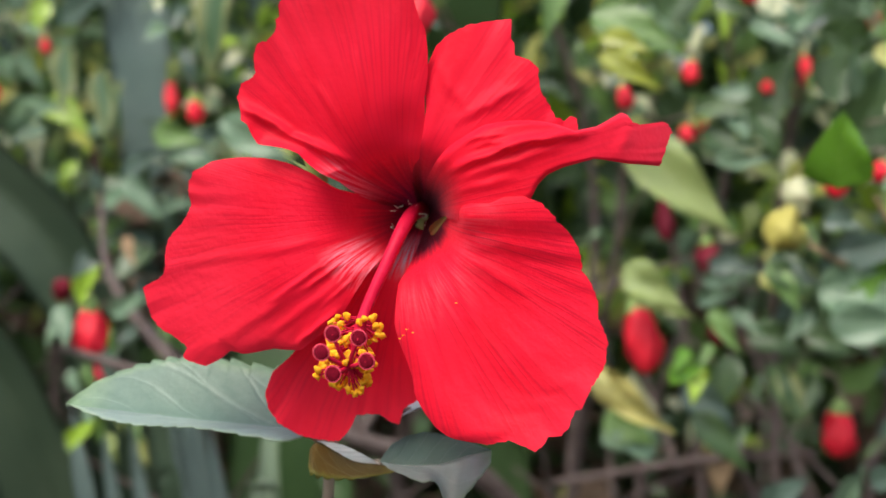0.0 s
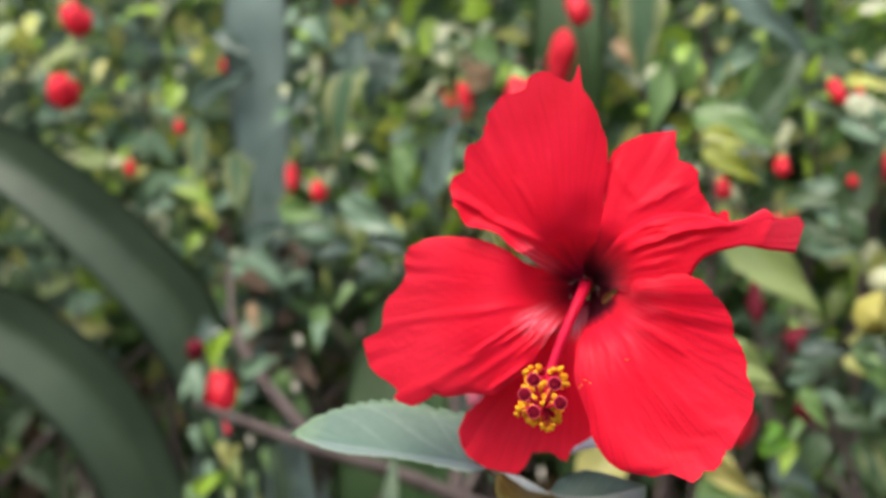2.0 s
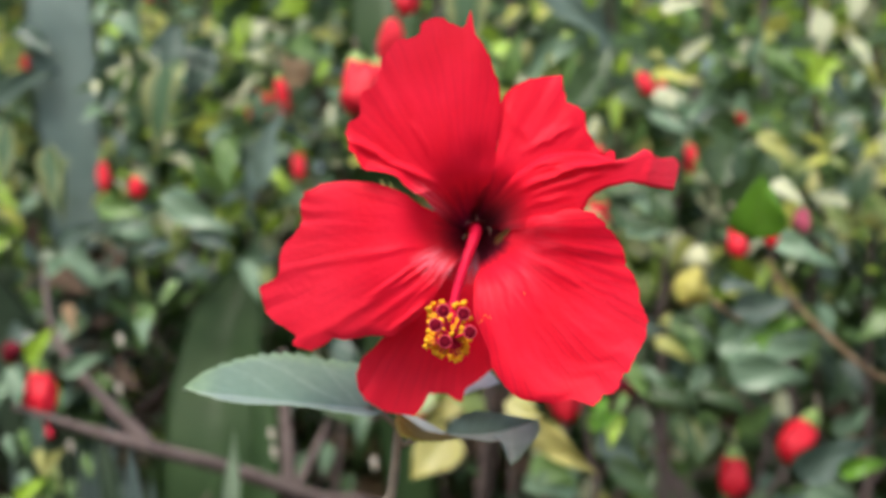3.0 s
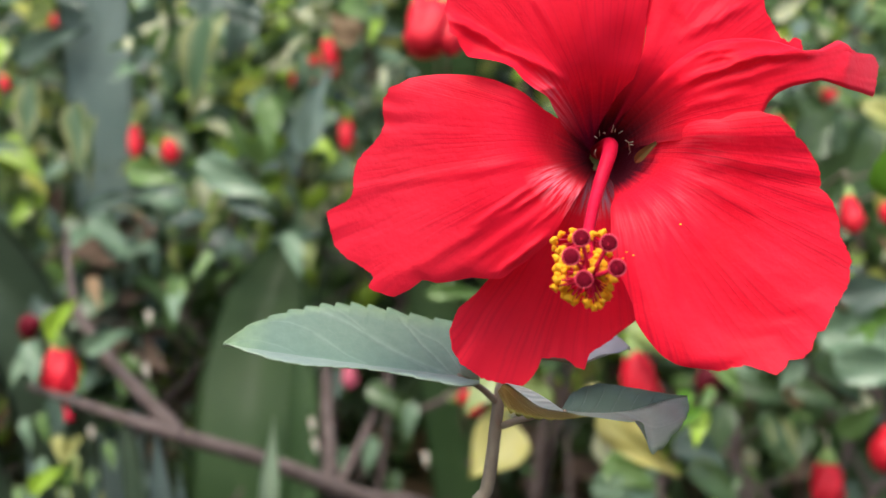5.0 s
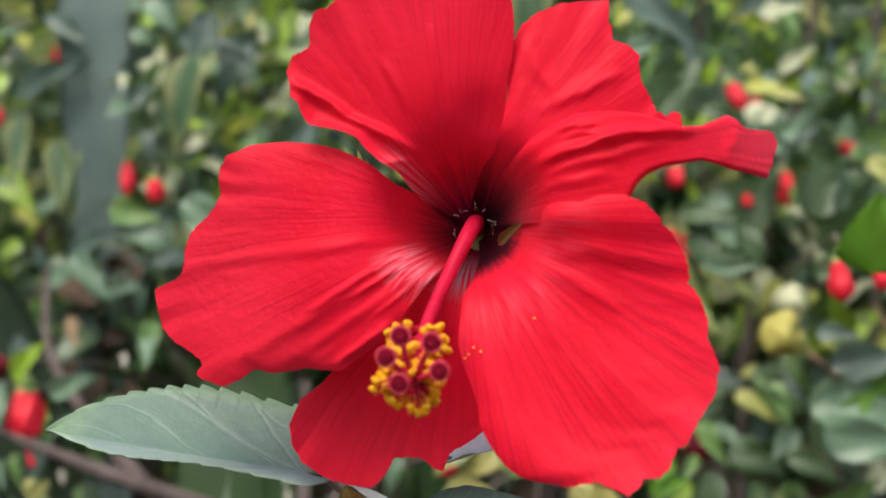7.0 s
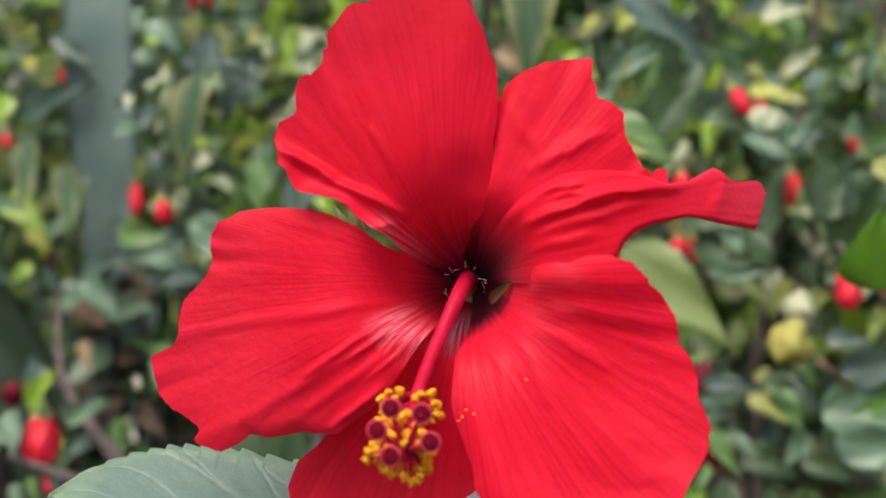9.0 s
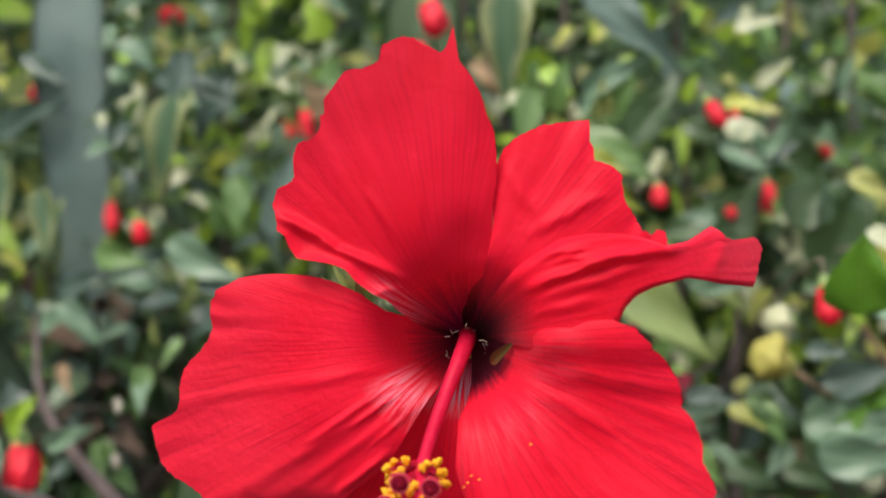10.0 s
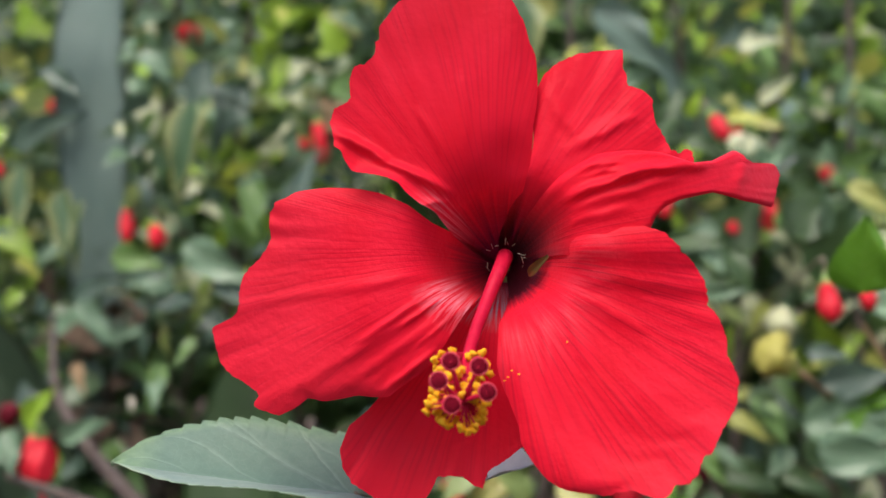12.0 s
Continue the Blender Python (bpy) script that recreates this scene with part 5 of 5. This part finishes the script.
# Hanging scarlet buds
def bud(top, low, wide, open_end=0.0, pistil=False, material=None, cup=None, label="closed scarlet bud hanging among the leaves"):
    """A furled bud from its green cup at top to its blunt end at low."""
    top, low = Vector(top), Vector(low)
    m, length = along(top, low)
    ob = thing("hanging_bud", top, label, "flower bud", "hanging buds")
    bm = bmesh.new()
    rings = []
    for i in range(13):
        u = i / 12
        r = wide / 2 * (0.34 + 0.66 * math.sin(math.pi * (0.06 + u * 0.66))) * (1 if u < 0.55 else math.sqrt(max(0.02, 1 - ((u - 0.55) / 0.45) ** 2)) * (1 - open_end) + open_end)
        ring = []
        for j in range(20):
            a = 2 * math.pi * j / 20
            rr = r * (1 + 0.17 * math.sin(5 * a + 6 * u) * min(1, 3 * u) + 0.34 * noise.noise(top * 50 + Vector((math.cos(a), u * 2.5, math.sin(a)))))
            ring.append(bm.verts.new(m @ Vector((rr * math.cos(a), length * (0.1 + u), rr * math.sin(a)))))
        rings.append(ring)
    for p, q in zip(rings, rings[1:]):
        for j in range(20):
            bm.faces.new((p[j], p[(j + 1) % 20], q[(j + 1) % 20], q[j]))
    bm.faces.new(rings[0])
    bm.faces.new(rings[-1])
    bmesh.ops.recalc_face_normals(bm, faces=bm.faces)
    part("petals", local(ob, bm), material or BUDRED, ob)
    axis = (low - top).normalized()
    part("calyx", local(ob, tube([top - axis * length * 0.12, top + axis * length * 0.1, top + axis * length * 0.24], [wide * 0.1, wide * 0.3, wide * 0.34], 8, 10)), cup or CALYX, ob)
    if pistil:
        part("pistil", local(ob, tube([low - axis * length * 0.1, low + axis * length * 0.3 + Vector((0.003, 0, 0)), low + axis * length * 0.55 + Vector((0.006, 0, 0))], [0.0016, 0.0014, 0.003], 10, 7)), COLUMN, ob)
    woody = min((p for pts in WOODY for p in spline(pts, 24) if p.z > top.z - 0.25), key=lambda p: 3 * abs(p.x - top.x) + 0.5 * abs(p.y - top.y) + abs(p.z - top.z + 0.06))
    part("stalk", local(ob, tube([top - axis * length * 0.1, top - axis * length * 0.3 + Vector((0, 0.02, 0.004)), top.lerp(woody, 0.5) + Vector((0, 0.03, 0.02)), woody], [0.0011, 0.0011, 0.0013, 0.0018], 14, 6)), STEM, ob)
    return ob


bud((-0.3415, 0.515, 0.9280), (-0.3360, 0.505, 0.8934), 0.024, 0.3, True)
bud((-0.3702, 0.53, 0.9254), (-0.3652, 0.52, 0.9432), 0.013, 0.0, False, MAROON, CALYX, "small upright maroon bud beside a scarlet one")
bud((-0.3588, 0.72, 1.1112), (-0.354, 0.71, 1.0773), 0.011)
bud((-0.2992, 0.62, 1.0817), (-0.2925, 0.61, 1.0631), 0.013)
bud((-0.2329, 0.85, 1.1968), (-0.2434, 0.84, 1.1598), 0.012)
bud((-0.1751, 0.73, 1.1185), (-0.1743, 0.72, 1.0856), 0.013)
bud((0.0707, 0.6, 0.9978), (0.0733, 0.59, 0.9691), 0.012, 0.1, False, MAROON, MAROON, "faded maroon bud hanging in shade")
bud((0.1012, 0.6, 0.9665), (0.1047, 0.59, 0.9443), 0.018, 0.2, False, MAROON, CALYX, "faded maroon bud hanging in shade")
bud((0.11, 0.6, 0.9145), (0.1119, 0.59, 0.8929), 0.018, 0.2, False, MAROON, CALYX, "faded maroon bud hanging in shade")
leaf((0.0471, 0.5, 0.9423), (0.0902, 0.49, 0.9204), 0.5, PALEGREEN, 10)
bud((0.0509, 0.53, 0.9309), (0.0582, 0.52, 0.8839), 0.025)
bud((0.1936, 0.58, 0.8503), (0.1904, 0.57, 0.8172), 0.025)
bud((0.283, 0.68, 0.8671), (0.2566, 0.67, 0.8316), 0.029, 0.15)
bud((0.1642, 0.41, 1.0242), (0.1651, 0.4, 1.0014), 0.012)
bud((0.1974, 0.45, 1.02), (0.1957, 0.44, 1.0092), 0.011)
bud((0.2608, 0.88, 1.1619), (0.276, 0.87, 1.1457), 0.016)
bud((0.1892, 0.75, 1.1043), (0.1949, 0.74, 1.0874), 0.014)
bud((0.1239, 0.6, 1.1594), (0.1347, 0.59, 1.1387), 0.012)
bud((0.182, 0.7, 1.1104), (0.1844, 0.69, 1.0901), 0.011)
bud((0.1718, 0.72, 1.1244), (0.1769, 0.71, 1.1126), 0.009)
bud((0.2299, 0.5, 1.0394), (0.2303, 0.49, 1.0204), 0.012, 0.2, False, PINK, CALYX, "faded pink bud hanging among pale leaves")
bud((0.0893, 0.6, 1.0519), (0.0873, 0.59, 1.0397), 0.011)
bud((0.153, 0.7, 1.0906), (0.1537, 0.69, 1.0799), 0.008)
bud((0.106, 0.7, 1.0601), (0.1077, 0.69, 1.0393), 0.011)
bud((-0.5412, 0.6, 1.1766), (-0.5209, 0.59, 1.1473), 0.028, 0.3)
bud((-0.5315, 0.6, 1.2369), (-0.5087, 0.59, 1.2118), 0.026, 0.3)
bud((-0.4651, 0.8, 1.2222), (-0.4555, 0.79, 1.2029), 0.011)
bud((-0.5167, 0.7, 1.1075), (-0.5112, 0.69, 1.0903), 0.01)
bud((-0.4675, 0.7, 1.1454), (-0.4614, 0.69, 1.1307), 0.01)
bud((-0.19, 0.72, 1.1667), (-0.1849, 0.71, 1.1445), 0.014)
bud((-0.2153, 0.75, 1.1604), (-0.2046, 0.74, 1.1457), 0.01)
bud((-0.3455, 0.8, 1.2844), (-0.321, 0.79, 1.2759), 0.018, 0.3)
bud((-0.072, 0.47, 1.1279), (-0.0644, 0.46, 1.1704), 0.018)
bud((-0.0617, 0.47, 1.205), (-0.052, 0.46, 1.1802), 0.016)
bud((-0.1926, 0.72, 1.1825), (-0.1856, 0.71, 1.1559), 0.014)
bud((-0.1978, 0.72, 1.1626), (-0.2034, 0.71, 1.1564), 0.008)
bud((-0.0791, 0.35, 1.1259), (-0.0735, 0.34, 1.0945), 0.026, 0.5)
bud((-0.0668, 0.35, 1.1228), (-0.0614, 0.34, 1.093), 0.018)
bud((0.0423, 0.5, 1.0733), (0.0475, 0.49, 1.0588), 0.011)
bud((0.0897, 0.6, 1.0983), (0.0915, 0.59, 1.0821), 0.012)
bud((0.1563, 0.7, 1.1672), (0.1599, 0.69, 1.1562), 0.008)
bud((0.1052, 0.6, 0.9581), (0.1087, 0.59, 0.9423), 0.012)
bud((-0.0754, 0.62, 0.8816), (-0.0529, 0.61, 0.8864), 0.014)
bud((-0.078, 0.6, 0.9136), (-0.0777, 0.59, 0.9003), 0.01)
bud((-0.0479, 0.51, 0.8895), (-0.0583, 0.5, 0.8851), 0.009, 0.1, False, BUDRED, CALYX, "small red bud among yellowing leaves")
bud((-0.1532, 0.6, 0.9106), (-0.15, 0.59, 0.893), 0.012, 0.1, False, PINK, MAROON, "faded pink bud hanging in shade")
bud((0.1519, 0.45, 0.9734), (0.1323, 0.44, 0.9829), 0.026, 0.1, False, YELLOWBUD, LIME, "yellow-green unopened bud on a brown stalk")
bud((0.1632, 0.5, 1.0027), (0.1484, 0.49, 0.9976), 0.022, 0.3, False, PALEBUD, CALYX, "pale cream-green unopened bud among leaves")

# Joined foliage: the shrub's inner leaves, too many to count
LIGHT = (CREAM, LIMEL, BRIGHT, PALE, PALEGREEN)


def foliage(name, count, box, sizes, choices, seed, label, bare=None):
    rng = random.Random(seed)
    mats = [c[0] for c in choices]
    unit = leaf_shape(1, 0.5, 7, 1, 0.22, 0.3)
    unit.verts.index_update()
    uvl = unit.loops.layers.uv.active
    base = np.array([v.co for v in unit.verts])
    faces = [[v.index for v in f.verts] for f in unit.faces]
    uvs = [tuple(lp[uvl].uv) for f in unit.faces for lp in f.loops]
    unit.free()
    verts, polys, slots = [], [], []
    for k in range(count):
        p = Vector([rng.uniform(a, b) for a, b in box])
        if bare and bare(p, rng):
            continue
        d = Vector((rng.gauss(0, 0.8), rng.gauss(-0.5, 0.6), rng.gauss(-0.6, 0.7))).normalized()
        size = rng.uniform(*sizes)
        m, _ = along(p, p + d * size, rng.gauss(0, 45), (rng.gauss(0, 0.6), -1, rng.gauss(0.6, 0.5)))
        r = np.array(m.to_3x3())
        scale = np.array((size * rng.uniform(0.75, 1.15), size, size))
        n0 = len(verts) * len(base)
        verts.append((base * scale) @ r.T + np.array(p))
        polys += [[i + n0 for i in f] for f in faces]
        patch = noise.noise(p * 8 + Vector((seed, 0, 0)))
        here = [w * math.exp((6 if mat in LIGHT else -2) * patch) for mat, w in choices]
        slots += [rng.choices(range(len(mats)), here)[0]] * len(faces)
    me = bpy.data.meshes.new(name)
    me.from_pydata(np.concatenate(verts).tolist(), [], polys)
    me.uv_layers.new().data.foreach_set("uv", np.array(uvs * len(verts), dtype=np.float32).ravel())
    me.polygons.foreach_set("material_index", slots)
    me.polygons.foreach_set("use_smooth", [True] * len(polys))
    for mat in mats:
        me.materials.append(mat)
    return tagged(new(name, me), label, "foliage", kind="stuff")


def by_blade(p):
    return -0.445 < p.x < -0.365 and p.y < 0.8 and p.z > 1.04


def clear_blade(p, rng):
    return by_blade(p)


def thin_low(p, rng):
    return by_blade(p) or p.z < (1.03 if -0.36 < p.x < -0.1 else 0.96 if p.x < 0 else 0.9) and rng.random() < 0.8


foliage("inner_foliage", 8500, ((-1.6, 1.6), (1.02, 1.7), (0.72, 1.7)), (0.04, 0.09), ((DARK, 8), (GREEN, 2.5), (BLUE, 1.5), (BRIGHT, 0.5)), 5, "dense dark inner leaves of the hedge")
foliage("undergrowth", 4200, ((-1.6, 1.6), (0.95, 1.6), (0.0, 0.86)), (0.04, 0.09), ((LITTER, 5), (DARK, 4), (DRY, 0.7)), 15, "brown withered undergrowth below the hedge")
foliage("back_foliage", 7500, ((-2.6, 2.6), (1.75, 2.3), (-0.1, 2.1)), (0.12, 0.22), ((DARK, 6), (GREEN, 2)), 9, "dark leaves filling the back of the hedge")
foliage("outer_foliage", 3300, ((-0.85, 0.85), (0.74, 1.04), (0.6, 1.5)), (0.018, 0.056), ((DARK, 6), (GREEN, 5), (BLUE, 5), (BRIGHT, 1), (PALE, 0.8), (CREAM, 0.9), (DARKBLUE, 3)), 6, "mixed green outer leaves of the hedge", thin_low)
# yellow-green and cream leaves, weighted paler to imitate skylight on the hedge top
foliage("upper_foliage", 1350, ((-0.85, 0.85), (0.72, 1.0), (1.03, 1.5)), (0.016, 0.048), ((DARK, 3), (GREEN, 4), (BLUE, 3), (BRIGHT, 3), (PALE, 2), (CREAM, 4), (LIMEL, 3)), 16, "yellow-green and cream upper hedge leaves, paled for skylight", clear_blade)
foliage("side_foliage", 820, ((-0.72, -0.12), (0.68, 0.8), (1.0, 1.35)), (0.012, 0.04), ((BLUE, 4), (CREAM, 3), (PALEGREEN, 3), (DARKBLUE, 2), (BRIGHT, 2), (LIMEL, 1)), 26, "pale grey-green and cream leaves beside the agave", clear_blade)
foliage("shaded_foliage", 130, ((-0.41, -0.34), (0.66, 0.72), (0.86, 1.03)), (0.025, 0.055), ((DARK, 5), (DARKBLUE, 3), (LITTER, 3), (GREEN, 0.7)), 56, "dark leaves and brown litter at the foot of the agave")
foliage("right_foliage", 300, ((0.14, 0.62), (0.66, 0.78), (0.93, 1.22)), (0.014, 0.04), ((BLUE, 3), (CREAM, 1.6), (PALEGREEN, 2), (GREEN, 4), (LIMEL, 1.4), (PALE, 1), (BLUEDARK, 2), (DARK, 2)), 46, "pale green and cream leaves of the flowering shrub")
for x in (-1.65, 0.85):
    foliage("outer_foliage", 3600, ((x, x + 0.8), (0.76, 1.06), (0.45, 1.5)), (0.02, 0.05), ((DARK, 6), (GREEN, 5), (BLUE, 5), (BRIGHT, 1), (PALE, 0.8), (CREAM, 0.9), (DARKBLUE, 3)), 36, "mixed green outer leaves of the hedge")
foliage("leaf_litter", 700, ((-0.8, 0.8), (0.3, 1.3), (0.02, 0.05)), (0.03, 0.06), ((DRY, 4), (PALE, 1)), 7, "dry fallen leaves on the soil")
